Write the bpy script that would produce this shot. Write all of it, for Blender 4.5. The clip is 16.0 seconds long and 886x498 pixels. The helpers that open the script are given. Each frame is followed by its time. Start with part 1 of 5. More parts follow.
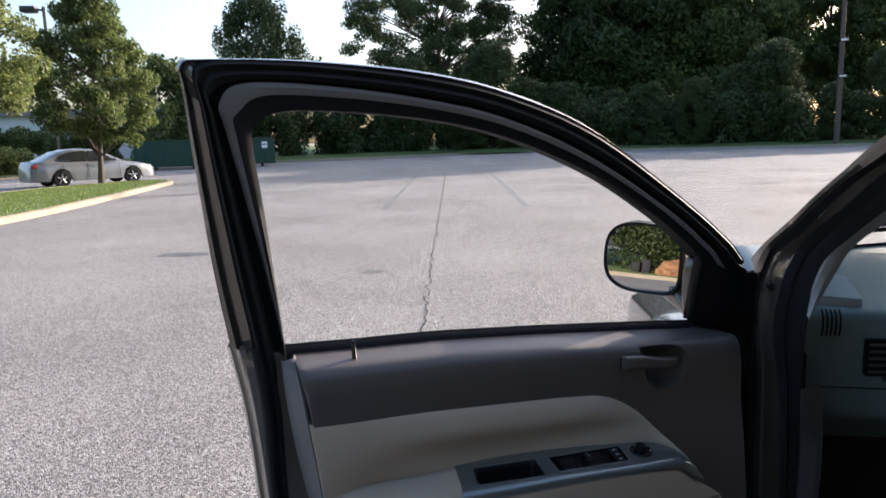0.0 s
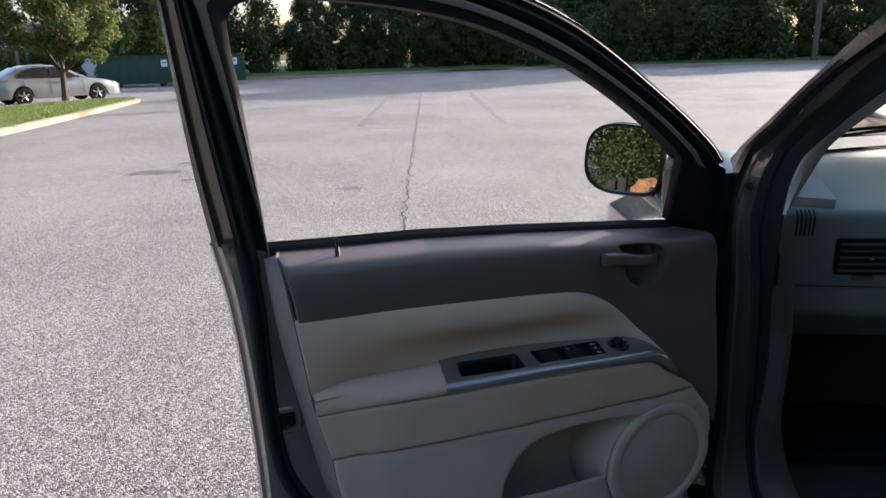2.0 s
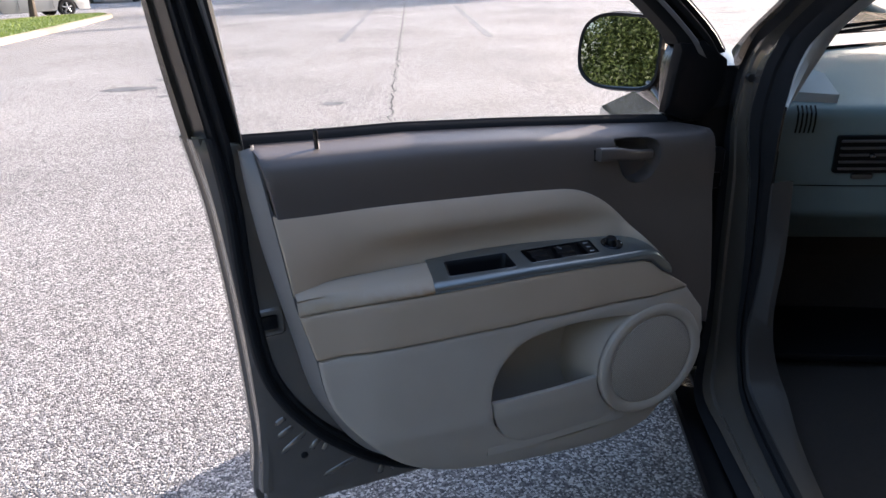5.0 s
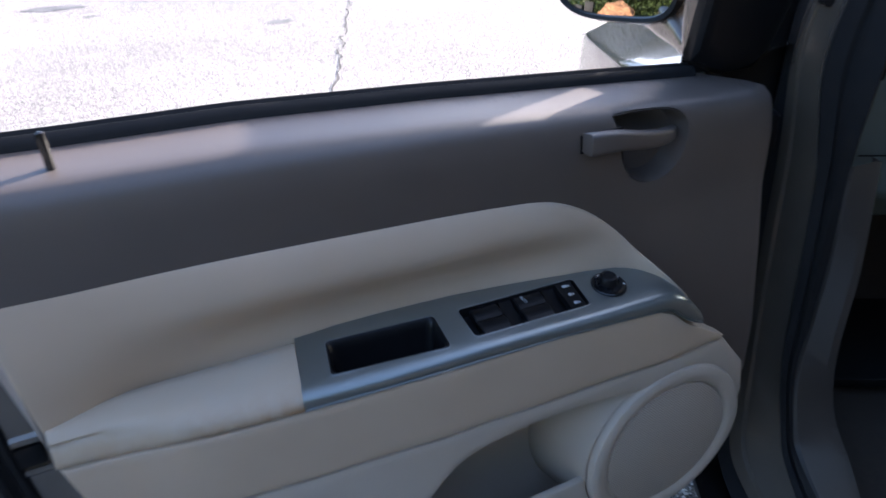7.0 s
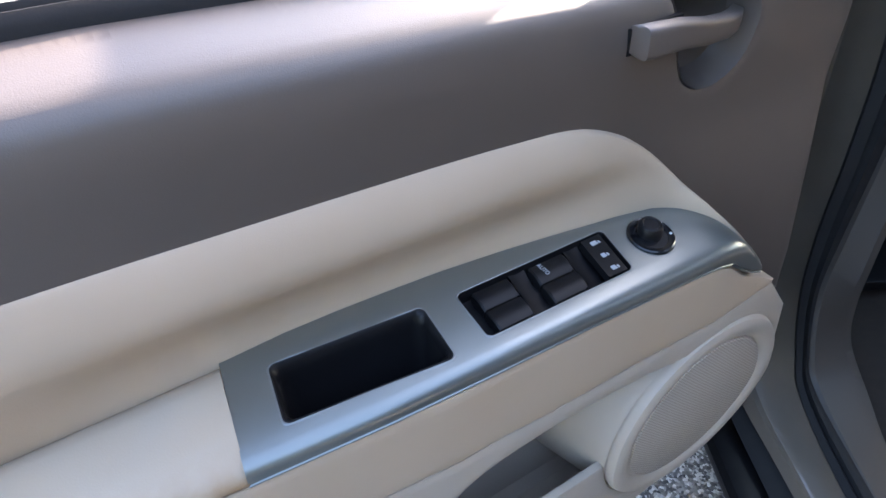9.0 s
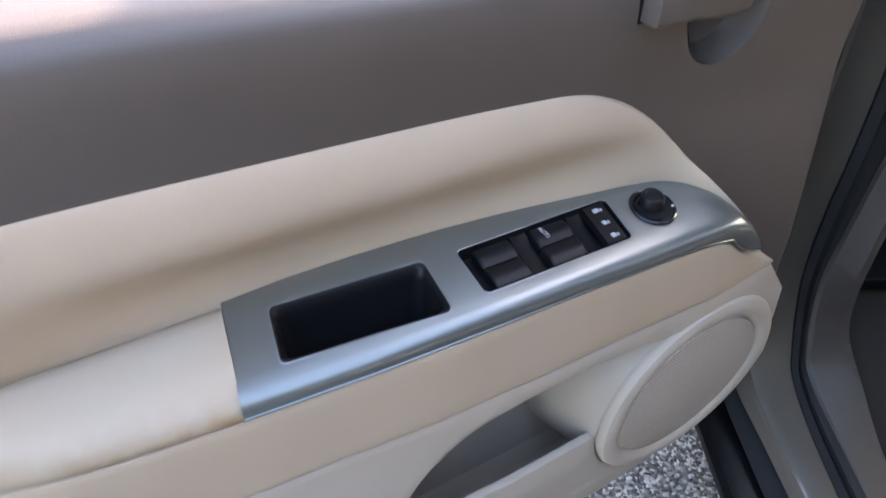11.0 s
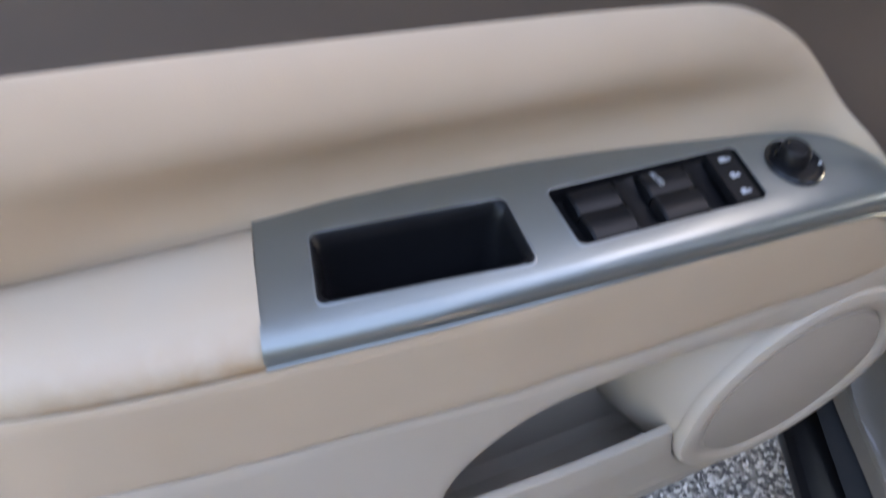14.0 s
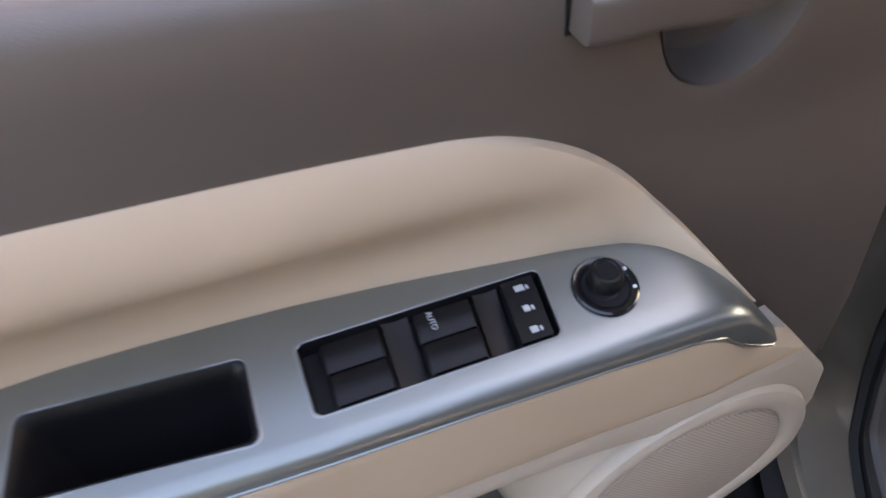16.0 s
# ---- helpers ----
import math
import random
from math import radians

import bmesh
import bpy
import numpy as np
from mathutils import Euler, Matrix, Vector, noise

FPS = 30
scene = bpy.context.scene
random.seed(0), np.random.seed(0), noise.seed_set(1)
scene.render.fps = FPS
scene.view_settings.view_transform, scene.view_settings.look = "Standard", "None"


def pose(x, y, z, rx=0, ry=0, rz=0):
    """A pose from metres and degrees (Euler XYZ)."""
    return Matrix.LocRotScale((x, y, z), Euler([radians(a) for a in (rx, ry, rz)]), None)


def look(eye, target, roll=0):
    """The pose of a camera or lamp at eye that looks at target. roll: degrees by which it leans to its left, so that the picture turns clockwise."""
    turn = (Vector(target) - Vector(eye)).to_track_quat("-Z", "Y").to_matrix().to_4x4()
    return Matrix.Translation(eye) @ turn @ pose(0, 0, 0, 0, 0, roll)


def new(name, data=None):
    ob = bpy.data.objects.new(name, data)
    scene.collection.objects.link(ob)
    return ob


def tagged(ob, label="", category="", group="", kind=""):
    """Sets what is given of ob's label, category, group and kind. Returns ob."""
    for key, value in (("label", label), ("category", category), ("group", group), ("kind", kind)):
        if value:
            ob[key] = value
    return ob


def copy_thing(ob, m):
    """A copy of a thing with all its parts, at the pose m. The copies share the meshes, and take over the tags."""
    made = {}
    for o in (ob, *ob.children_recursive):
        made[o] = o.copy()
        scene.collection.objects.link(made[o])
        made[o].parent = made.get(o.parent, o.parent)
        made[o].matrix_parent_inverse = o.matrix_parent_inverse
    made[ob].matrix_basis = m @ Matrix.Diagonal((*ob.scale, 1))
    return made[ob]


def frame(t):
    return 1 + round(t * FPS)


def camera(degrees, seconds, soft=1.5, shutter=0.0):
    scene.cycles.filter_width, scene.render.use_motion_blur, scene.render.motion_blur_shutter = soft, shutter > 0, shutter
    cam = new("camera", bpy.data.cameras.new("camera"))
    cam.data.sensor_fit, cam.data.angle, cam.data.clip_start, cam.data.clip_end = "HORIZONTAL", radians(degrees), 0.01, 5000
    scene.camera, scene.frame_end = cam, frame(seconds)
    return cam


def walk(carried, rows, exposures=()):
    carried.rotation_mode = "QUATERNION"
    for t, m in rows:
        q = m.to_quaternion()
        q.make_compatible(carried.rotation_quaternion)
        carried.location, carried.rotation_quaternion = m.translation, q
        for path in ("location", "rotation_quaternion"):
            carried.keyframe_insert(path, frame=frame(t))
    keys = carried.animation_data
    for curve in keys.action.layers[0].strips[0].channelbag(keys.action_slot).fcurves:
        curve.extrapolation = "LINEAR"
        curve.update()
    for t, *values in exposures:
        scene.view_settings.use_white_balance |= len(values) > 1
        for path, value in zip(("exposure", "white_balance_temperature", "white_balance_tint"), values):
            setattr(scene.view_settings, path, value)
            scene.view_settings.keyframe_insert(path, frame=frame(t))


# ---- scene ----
cam = camera(63.5, 16.0, shutter=0.5)
PATH = [
    (0, (0.644, -0.438, 1.437), (0.606, 1.538, 1.13), -1.8),
    (0.5, (0.643, -0.439, 1.425), (0.619, 1.524, 1.047), -1.8),
    (1, (0.638, -0.441, 1.417), (0.626, 1.514, 0.992), -2.0),
    (1.5, (0.633, -0.445, 1.407), (0.641, 1.499, 0.937), -1.8),
    (2, (0.63, -0.444, 1.391), (0.651, 1.485, 0.865), -1.8),
    (2.5, (0.629, -0.445, 1.38), (0.655, 1.471, 0.807), -1.8),
    (3, (0.633, -0.448, 1.361), (0.655, 1.451, 0.734), -2.1),
    (3.5, (0.638, -0.449, 1.344), (0.658, 1.431, 0.663), -2.3),
    (6, (0.622, -0.178, 1.3), (0.711, 1.659, 0.514), -2.5),
    (6.5, (0.681, 0.028, 1.282), (0.781, 1.834, 0.429), -3.0),
    (7, (0.773, 0.248, 1.255), (0.866, 2.006, 0.304), -3.0),
    (7.5, (0.747, 0.471, 1.229), (0.975, 2.127, 0.131), -3.5),
    (8, (0.731, 0.558, 1.203), (1.033, 2.08, -0.059), -2.4),
    (10.5, (0.731, 0.537, 1.178), (0.993, 2.061, -0.09), -0.3),
    (11, (0.731, 0.527, 1.17), (0.998, 2.032, -0.12), 0.8),
    (11.5, (0.723, 0.511, 1.155), (0.947, 1.979, -0.183), 1.3),
    (12, (0.717, 0.525, 1.128), (0.921, 1.97, -0.239), 1.9),
    (12.5, (0.708, 0.587, 1.038), (0.826, 1.975, -0.397), 2.3),
    (13, (0.722, 0.634, 0.983), (0.843, 1.981, -0.49), 2.6),
    (13.5, (0.729, 0.634, 0.994), (0.841, 1.971, -0.489), 1.9),
    (14, (0.724, 0.609, 1.075), (0.841, 2.056, -0.301), 3.0),
    (14.5, (0.691, 0.575, 1.159), (0.724, 2.134, -0.093), 0.4),
    (15, (0.699, 0.59, 1.184), (0.843, 2.161, -0.045), 1.7),
    (15.5, (0.816, 0.644, 1.169), (0.938, 2.167, -0.121), 0.5),
    (16, (0.935, 0.725, 1.128), (0.889, 2.118, -0.306), -3.4),
]
EXPOSURE = [(0, 1.60, 5850, 15), (3.5, 1.82, 5850, 15), (6.0, 2.45, 5850, 18), (7.0, 2.73, 5600, 17), (8.0, 3.50, 5800, 17), (10.5, 4.06, 6800, 21), (11.5, 4.12, 6800, 21), (13.0, 4.04, 6900, 23), (14.5, 4.08, 6900, 22), (15.5, 4.07, 7050, 22), (16.0, 4.05, 7600, 26)]
walk(cam, [(t, look(eye, target, roll)) for t, eye, target, roll in PATH], EXPOSURE)

# ---- light ----
SUN_AZ, SUN_EL = 50.0, 15.0          # degrees clockwise from +y, and up
world = bpy.data.worlds.new("world")
scene.world = world
world.use_nodes = True
sky = world.node_tree.nodes.new("ShaderNodeTexSky")
sky.sky_type, sky.sun_disc = "NISHITA", False
sky.sun_elevation, sky.sun_rotation = radians(SUN_EL), radians(SUN_AZ)
sky.air_density, sky.dust_density = 1.0, 3.5
world.node_tree.links.new(sky.outputs[0], world.node_tree.nodes["Background"].inputs[0])
world.node_tree.nodes["Background"].inputs[1].default_value = 0.14
sun = new("sun", bpy.data.lights.new("sun", "SUN"))
sun.data.energy, sun.data.angle, sun.data.color = 4.3, radians(0.6), (1.0, 0.85, 0.67)
a, e = radians(SUN_AZ), radians(SUN_EL)
to_sun = Vector((math.sin(a) * math.cos(e), math.cos(a) * math.cos(e), math.sin(e)))
sun.matrix_world = look(tuple(to_sun * 60), (0, 0, 0))


# ---- materials ----
def material(name, base, rough=0.6, metal=0.0, second=None, scale=30.0, amount=0.5, fine=300.0, bump=0.1, depth=0.002, coat=0.0, grain=0.0, ior=1.5, spec=0.5):
    """A node material: two noises mix base and second, and a fine one gives relief."""
    m = bpy.data.materials.new(name)
    m.use_nodes = True
    n, k = m.node_tree.nodes, m.node_tree.links
    b = n["Principled BSDF"]
    b.inputs["Roughness"].default_value, b.inputs["Metallic"].default_value = rough, metal
    b.inputs["Coat Weight"].default_value, b.inputs["IOR"].default_value, b.inputs["Specular IOR Level"].default_value = coat, ior, spec
    second = second or tuple(c * 0.8 for c in base)
    tc = n.new("ShaderNodeTexCoord")
    big = n.new("ShaderNodeTexNoise")
    big.inputs["Scale"].default_value, big.inputs["Detail"].default_value = scale, 5
    k.new(tc.outputs["Object"], big.inputs["Vector"])
    small = n.new("ShaderNodeTexNoise")
    small.inputs["Scale"].default_value, small.inputs["Detail"].default_value = fine, 3
    k.new(tc.outputs["Object"], small.inputs["Vector"])
    ramp = n.new("ShaderNodeMapRange")
    ramp.inputs[1].default_value, ramp.inputs[2].default_value = 0.35, 0.65
    ramp.inputs[3].default_value, ramp.inputs[4].default_value = 0.0, amount
    k.new(big.outputs["Fac"], ramp.inputs[0])
    mix = n.new("ShaderNodeMix")
    mix.data_type = "RGBA"
    mix.inputs[6].default_value, mix.inputs[7].default_value = (*base, 1), (*second, 1)
    k.new(ramp.outputs[0], mix.inputs[0])
    out = mix.outputs[2]
    if grain:
        g = n.new("ShaderNodeMix")
        g.data_type, g.blend_type = "RGBA", "MULTIPLY"
        g.inputs[0].default_value = grain
        k.new(out, g.inputs[6])
        k.new(small.outputs["Fac"], g.inputs[7])
        out = g.outputs[2]
    k.new(out, b.inputs["Base Color"])
    if bump:
        bp = n.new("ShaderNodeBump")
        bp.inputs["Strength"].default_value, bp.inputs["Distance"].default_value = bump, depth
        k.new(small.outputs["Fac"], bp.inputs["Height"])
        k.new(bp.outputs[0], b.inputs["Normal"])
    return m


def asphalt_material():
    """Worn grey asphalt: light and dark chips of stone, broad stains."""
    m = bpy.data.materials.new("asphalt")
    m.use_nodes = True
    n, k = m.node_tree.nodes, m.node_tree.links
    b = n["Principled BSDF"]
    b.inputs["Roughness"].default_value, b.inputs["Specular IOR Level"].default_value = 0.85, 0.12
    tc = n.new("ShaderNodeTexCoord")
    v = n.new("ShaderNodeTexVoronoi")
    v.inputs["Scale"].default_value = 165
    k.new(tc.outputs["Object"], v.inputs["Vector"])
    bw = n.new("ShaderNodeSeparateColor")
    k.new(v.outputs["Color"], bw.inputs[0])
    ramp = n.new("ShaderNodeValToRGB")
    e = ramp.color_ramp.elements
    e[0].position, e[0].color = 0.0, (0.065, 0.064, 0.066, 1)
    e[1].position, e[1].color = 1.0, (0.62, 0.59, 0.555, 1)
    mid = e.new(0.55)
    mid.color = (0.210, 0.196, 0.185, 1)
    k.new(bw.outputs[0], ramp.inputs[0])
    big = n.new("ShaderNodeTexNoise")
    big.inputs["Scale"].default_value, big.inputs["Detail"].default_value = 0.35, 8
    k.new(tc.outputs["Object"], big.inputs["Vector"])
    r2 = n.new("ShaderNodeMapRange")
    r2.inputs[1].default_value, r2.inputs[2].default_value, r2.inputs[3].default_value, r2.inputs[4].default_value = 0.3, 0.7, 0.8, 1.15
    k.new(big.outputs["Fac"], r2.inputs[0])
    mul = n.new("ShaderNodeMix")
    mul.data_type, mul.blend_type = "RGBA", "MULTIPLY"
    mul.inputs[0].default_value = 1.0
    k.new(ramp.outputs[0], mul.inputs[6])
    k.new(r2.outputs[0], mul.inputs[7])
    k.new(mul.outputs[2], b.inputs["Base Color"])
    bp = n.new("ShaderNodeBump")
    bp.inputs["Strength"].default_value, bp.inputs["Distance"].default_value = 0.9, 0.004
    k.new(v.outputs["Distance"], bp.inputs["Height"])
    bp.invert = True
    k.new(bp.outputs[0], b.inputs["Normal"])
    return m


def leaf_material(name, low, high, glow):
    """Leaves: each one its own green, with light coming through."""
    m = bpy.data.materials.new(name)
    m.use_nodes = True
    n, k = m.node_tree.nodes, m.node_tree.links
    b = n["Principled BSDF"]
    b.inputs["Roughness"].default_value, b.inputs["Specular IOR Level"].default_value = 0.5, 0.25
    g = n.new("ShaderNodeNewGeometry")
    mix = n.new("ShaderNodeMix")
    mix.data_type = "RGBA"
    mix.inputs[6].default_value, mix.inputs[7].default_value = (*low, 1), (*high, 1)
    k.new(g.outputs["Random Per Island"], mix.inputs[0])
    k.new(mix.outputs[2], b.inputs["Base Color"])
    t = n.new("ShaderNodeBsdfTranslucent")
    k.new(mix.outputs[2], t.inputs[0])
    add = n.new("ShaderNodeMixShader")
    add.inputs[0].default_value = glow
    k.new(b.outputs[0], add.inputs[1])
    k.new(t.outputs[0], add.inputs[2])
    k.new(add.outputs[0], n["Material Output"].inputs[0])
    return m


ASPHALT = asphalt_material()
TRIM_DARK = material("dark_trim_plastic", (0.086, 0.068, 0.057), 0.46, second=(0.076, 0.060, 0.050), scale=14, fine=900, bump=0.25, depth=0.0006, spec=0.62, ior=1.6)
BEIGE = material("beige_vinyl", (0.46, 0.362, 0.268), 0.6, second=(0.42, 0.320, 0.228), scale=6, fine=900, bump=0.25, depth=0.0006, spec=0.25)
PAD = material("worn_armrest_vinyl", (0.38, 0.325, 0.255), 0.5, second=(0.40, 0.31, 0.215), scale=9, amount=0.7, fine=700, bump=0.2, depth=0.0006)
BEIGE_PLASTIC = material("beige_plastic", (0.42, 0.36, 0.295), 0.5, second=(0.38, 0.315, 0.25), scale=7, fine=1100, bump=0.25, depth=0.0006, spec=0.3)
GRILLE = material("grille_mesh", (0.40, 0.34, 0.28), 0.6, second=(0.36, 0.30, 0.245), scale=10, fine=900, bump=0.0)


def perforate(m, pitch):
    """Rows of small dark holes over the object's x and z."""
    n, k = m.node_tree.nodes, m.node_tree.links
    tc = n.new("ShaderNodeTexCoord")
    xyz = n.new("ShaderNodeSeparateXYZ")
    k.new(tc.outputs["Object"], xyz.inputs[0])
    waves = []
    for axis in (0, 2):
        mul = n.new("ShaderNodeMath")
        mul.operation = "MULTIPLY"
        mul.inputs[1].default_value = 2 * math.pi / pitch
        k.new(xyz.outputs[axis], mul.inputs[0])
        w = n.new("ShaderNodeMath")
        w.operation = "SINE"
        k.new(mul.outputs[0], w.inputs[0])
        waves.append(w)
    both = n.new("ShaderNodeMath")
    both.operation = "MULTIPLY"
    k.new(waves[0].outputs[0], both.inputs[0])
    k.new(waves[1].outputs[0], both.inputs[1])
    lim = n.new("ShaderNodeMapRange")
    lim.inputs[1].default_value, lim.inputs[2].default_value, lim.inputs[3].default_value, lim.inputs[4].default_value = 0.15, 0.5, 1.0, 0.6
    k.new(both.outputs[0], lim.inputs[0])
    b = n["Principled BSDF"]
    old = b.inputs["Base Color"].links[0].from_socket
    mix = n.new("ShaderNodeMix")
    mix.data_type, mix.blend_type = "RGBA", "MULTIPLY"
    mix.inputs[0].default_value = 1.0
    k.new(old, mix.inputs[6])
    k.new(lim.outputs[0], mix.inputs[7])
    k.new(mix.outputs[2], b.inputs["Base Color"])


perforate(GRILLE, 0.0046)


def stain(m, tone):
    """A tan band of wear along the low front edge of the armrest pad, ragged by noise; its tone also stands in for the
    darker shading under the lip's fold.
    """
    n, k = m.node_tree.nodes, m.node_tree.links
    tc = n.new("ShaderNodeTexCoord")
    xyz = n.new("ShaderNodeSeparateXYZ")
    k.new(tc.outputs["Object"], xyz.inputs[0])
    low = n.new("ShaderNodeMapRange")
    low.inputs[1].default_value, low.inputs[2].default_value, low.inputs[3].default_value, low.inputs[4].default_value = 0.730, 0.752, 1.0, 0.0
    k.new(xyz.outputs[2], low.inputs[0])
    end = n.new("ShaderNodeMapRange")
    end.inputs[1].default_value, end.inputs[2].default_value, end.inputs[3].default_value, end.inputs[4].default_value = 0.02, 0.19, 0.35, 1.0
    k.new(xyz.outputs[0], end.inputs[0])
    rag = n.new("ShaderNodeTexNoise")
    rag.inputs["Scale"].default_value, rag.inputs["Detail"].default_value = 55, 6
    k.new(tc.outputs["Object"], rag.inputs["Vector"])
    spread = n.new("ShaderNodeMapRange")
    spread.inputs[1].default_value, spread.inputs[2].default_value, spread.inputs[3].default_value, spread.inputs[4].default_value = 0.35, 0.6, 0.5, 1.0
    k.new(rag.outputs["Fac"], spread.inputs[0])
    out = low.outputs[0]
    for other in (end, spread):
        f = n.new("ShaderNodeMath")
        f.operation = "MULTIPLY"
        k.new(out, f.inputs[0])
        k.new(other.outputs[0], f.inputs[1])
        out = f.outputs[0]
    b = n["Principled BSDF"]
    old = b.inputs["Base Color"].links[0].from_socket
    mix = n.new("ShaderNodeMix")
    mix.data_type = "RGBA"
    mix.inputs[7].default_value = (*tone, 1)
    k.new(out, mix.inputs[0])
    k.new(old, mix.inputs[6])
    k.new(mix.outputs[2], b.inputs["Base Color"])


# tan stain; the colour also carries the shading of the pad's folded front face
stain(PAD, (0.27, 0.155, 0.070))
SILVER = material("brushed_silver_plastic", (0.235, 0.250, 0.240), 0.30, 0.75, second=(0.215, 0.230, 0.221), scale=20, fine=1500, bump=0.05, depth=0.0003)
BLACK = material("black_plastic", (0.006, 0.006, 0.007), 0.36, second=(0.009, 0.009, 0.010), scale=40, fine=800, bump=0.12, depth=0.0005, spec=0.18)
GLOSS_BLACK = material("gloss_black_plastic", (0.008, 0.008, 0.009), 0.16, second=(0.011, 0.011, 0.012), scale=40, fine=600, bump=0.03, depth=0.0004)
RUBBER = material("black_rubber", (0.017, 0.017, 0.018), 0.62, second=(0.023, 0.022, 0.022), scale=25, fine=500, bump=0.15, depth=0.0007, spec=0.10)
PAINT = material("khaki_metallic_paint", (0.105, 0.089, 0.071), 0.24, 0.5, second=(0.094, 0.079, 0.063), scale=5, fine=2500, bump=0.02, depth=0.0002, coat=0.8)
PAINT_INNER = material("khaki_jamb_paint", (0.165, 0.140, 0.113), 0.24, 0.4, second=(0.140, 0.119, 0.097), scale=12, fine=900, bump=0.03, depth=0.0003, coat=1.0)
FRAME_TRIM = material("grey_frame_plastic", (0.145, 0.132, 0.118), 0.42, second=(0.125, 0.114, 0.102), scale=12, fine=800, bump=0.1, depth=0.0005)
GREY_TRIM = material("grey_interior_plastic", (0.30, 0.29, 0.27), 0.55, second=(0.27, 0.26, 0.24), scale=9, fine=900, bump=0.2, depth=0.0006)
DASH = material("grey_green_dash_plastic", (0.20, 0.25, 0.245), 0.42, second=(0.178, 0.222, 0.218), scale=9, fine=900, bump=0.3, depth=0.0007)
RIM_SILVER = material("bright_silver_edge", (0.24, 0.255, 0.255), 0.36, 0.75, second=(0.22, 0.235, 0.235), scale=20, fine=1500, bump=0.03, depth=0.0003)
PRINT = material("grey_print", (0.42, 0.43, 0.45), 0.5, bump=0)
LIGHT_TRIM = material("pale_grey_plastic", (0.50, 0.49, 0.46), 0.5, second=(0.45, 0.44, 0.41), scale=9, fine=900, bump=0.2, depth=0.0006)
WHITE = material("white_print", (0.75, 0.76, 0.78), 0.5, bump=0)
KICK = material("grey_brown_plastic", (0.045, 0.039, 0.035), 0.6, second=(0.038, 0.033, 0.030), scale=9, fine=900, bump=0.25, depth=0.0006)
EDGE = material("trim_edge_plastic", (0.20, 0.185, 0.17), 0.5, second=(0.17, 0.155, 0.145), scale=9, fine=900, bump=0.2, depth=0.0006)
CARPET = material("dark_carpet", (0.030, 0.020, 0.014), 0.95, second=(0.018, 0.013, 0.010), scale=60, fine=1200, bump=0.8, depth=0.003)
MIRROR = material("mirror_glass", (0.52, 0.53, 0.54), 0.01, 1.0, second=(0.50, 0.51, 0.52), bump=0)
CHROME = material("bright_metal", (0.6, 0.6, 0.6), 0.2, 1.0, bump=0)
ALLOY = material("dull_alloy", (0.30, 0.30, 0.31), 0.5, 0.6, bump=0)
CONCRETE = material("kerb_concrete", (0.29, 0.245, 0.18), 0.85, second=(0.21, 0.178, 0.13), scale=3, fine=60, bump=0.4, depth=0.006)
GRASS = material("grass_soil", (0.075, 0.120, 0.025), 0.9, second=(0.13, 0.16, 0.042), scale=2.5, fine=40, bump=0.8, depth=0.03)
BARK = material("bark", (0.10, 0.075, 0.055), 0.9, second=(0.06, 0.045, 0.035), scale=8, fine=40, bump=0.8, depth=0.02)
LEAF_SUN = leaf_material("light_leaves", (0.060, 0.090, 0.022), (0.24, 0.26, 0.085), 0.45)
LEAF_DARK = leaf_material("dark_leaves", (0.026, 0.045, 0.014), (0.075, 0.103, 0.030), 0.3)
LEAF_DEEP = leaf_material("deep_green_leaves", (0.018, 0.032, 0.010), (0.055, 0.075, 0.022), 0.4)
LEAF_MID = leaf_material("green_leaves", (0.040, 0.068, 0.020), (0.19, 0.22, 0.070), 0.55)


# ---- building blocks ----
def mesh_object(name, bm, mat, parent=None, label="", smooth=35):
    me = bpy.data.meshes.new(name)
    bm.to_mesh(me)
    bm.free()
    me.materials.append(mat)
    if smooth:
        me.shade_smooth()
        me.set_sharp_from_angle(angle=radians(smooth))
    ob = new(name, me)
    if parent:
        ob.parent = parent
    if label:
        ob["label"] = label
    return ob


def part(name, bm, mat, parent, label="", smooth=35):
    return mesh_object(name, bm, mat, parent, label, smooth)


def spline(points, n):
    """n points evenly along a Catmull-Rom curve through the points."""
    p = [Vector(q) for q in points]
    p = [2 * p[0] - p[1], *p, 2 * p[-1] - p[-2]]
    out = []
    for i in range(n):
        s = i / (n - 1) * (len(points) - 1)
        j = min(int(s), len(points) - 2)
        t = s - j
        a, b, c, d = p[j:j + 4]
        out.append(0.5 * (2 * b + (c - a) * t + (2 * a - 5 * b + 4 * c - d) * t * t + (3 * b - a - 3 * c + d) * t ** 3))
    return out


def at(table, x):
    """Linear look-up in rows of (x, value...)."""
    if x <= table[0][0]:
        return table[0][1]
    for (a, va), (b, vb) in zip(table, table[1:]):
        if x <= b:
            return va + (vb - va) * (x - a) / (b - a)
    return table[-1][1]


def loft(rows, close=False, ends=False, bm=None):
    """A skin over rows of points; close: each row is a ring; ends: rings are capped."""
    bm = bm or bmesh.new()
    vs = [[bm.verts.new(p) for p in row] for row in rows]
    for r, q in zip(vs, vs[1:]):
        m = len(r)
        for i in range(m if close else m - 1):
            bm.faces.new((r[i], r[(i + 1) % m], q[(i + 1) % m], q[i]))
    if ends:
        bm.faces.new(vs[0][::-1])
        bm.faces.new(vs[-1])
    bmesh.ops.recalc_face_normals(bm, faces=bm.faces[:])
    return bm


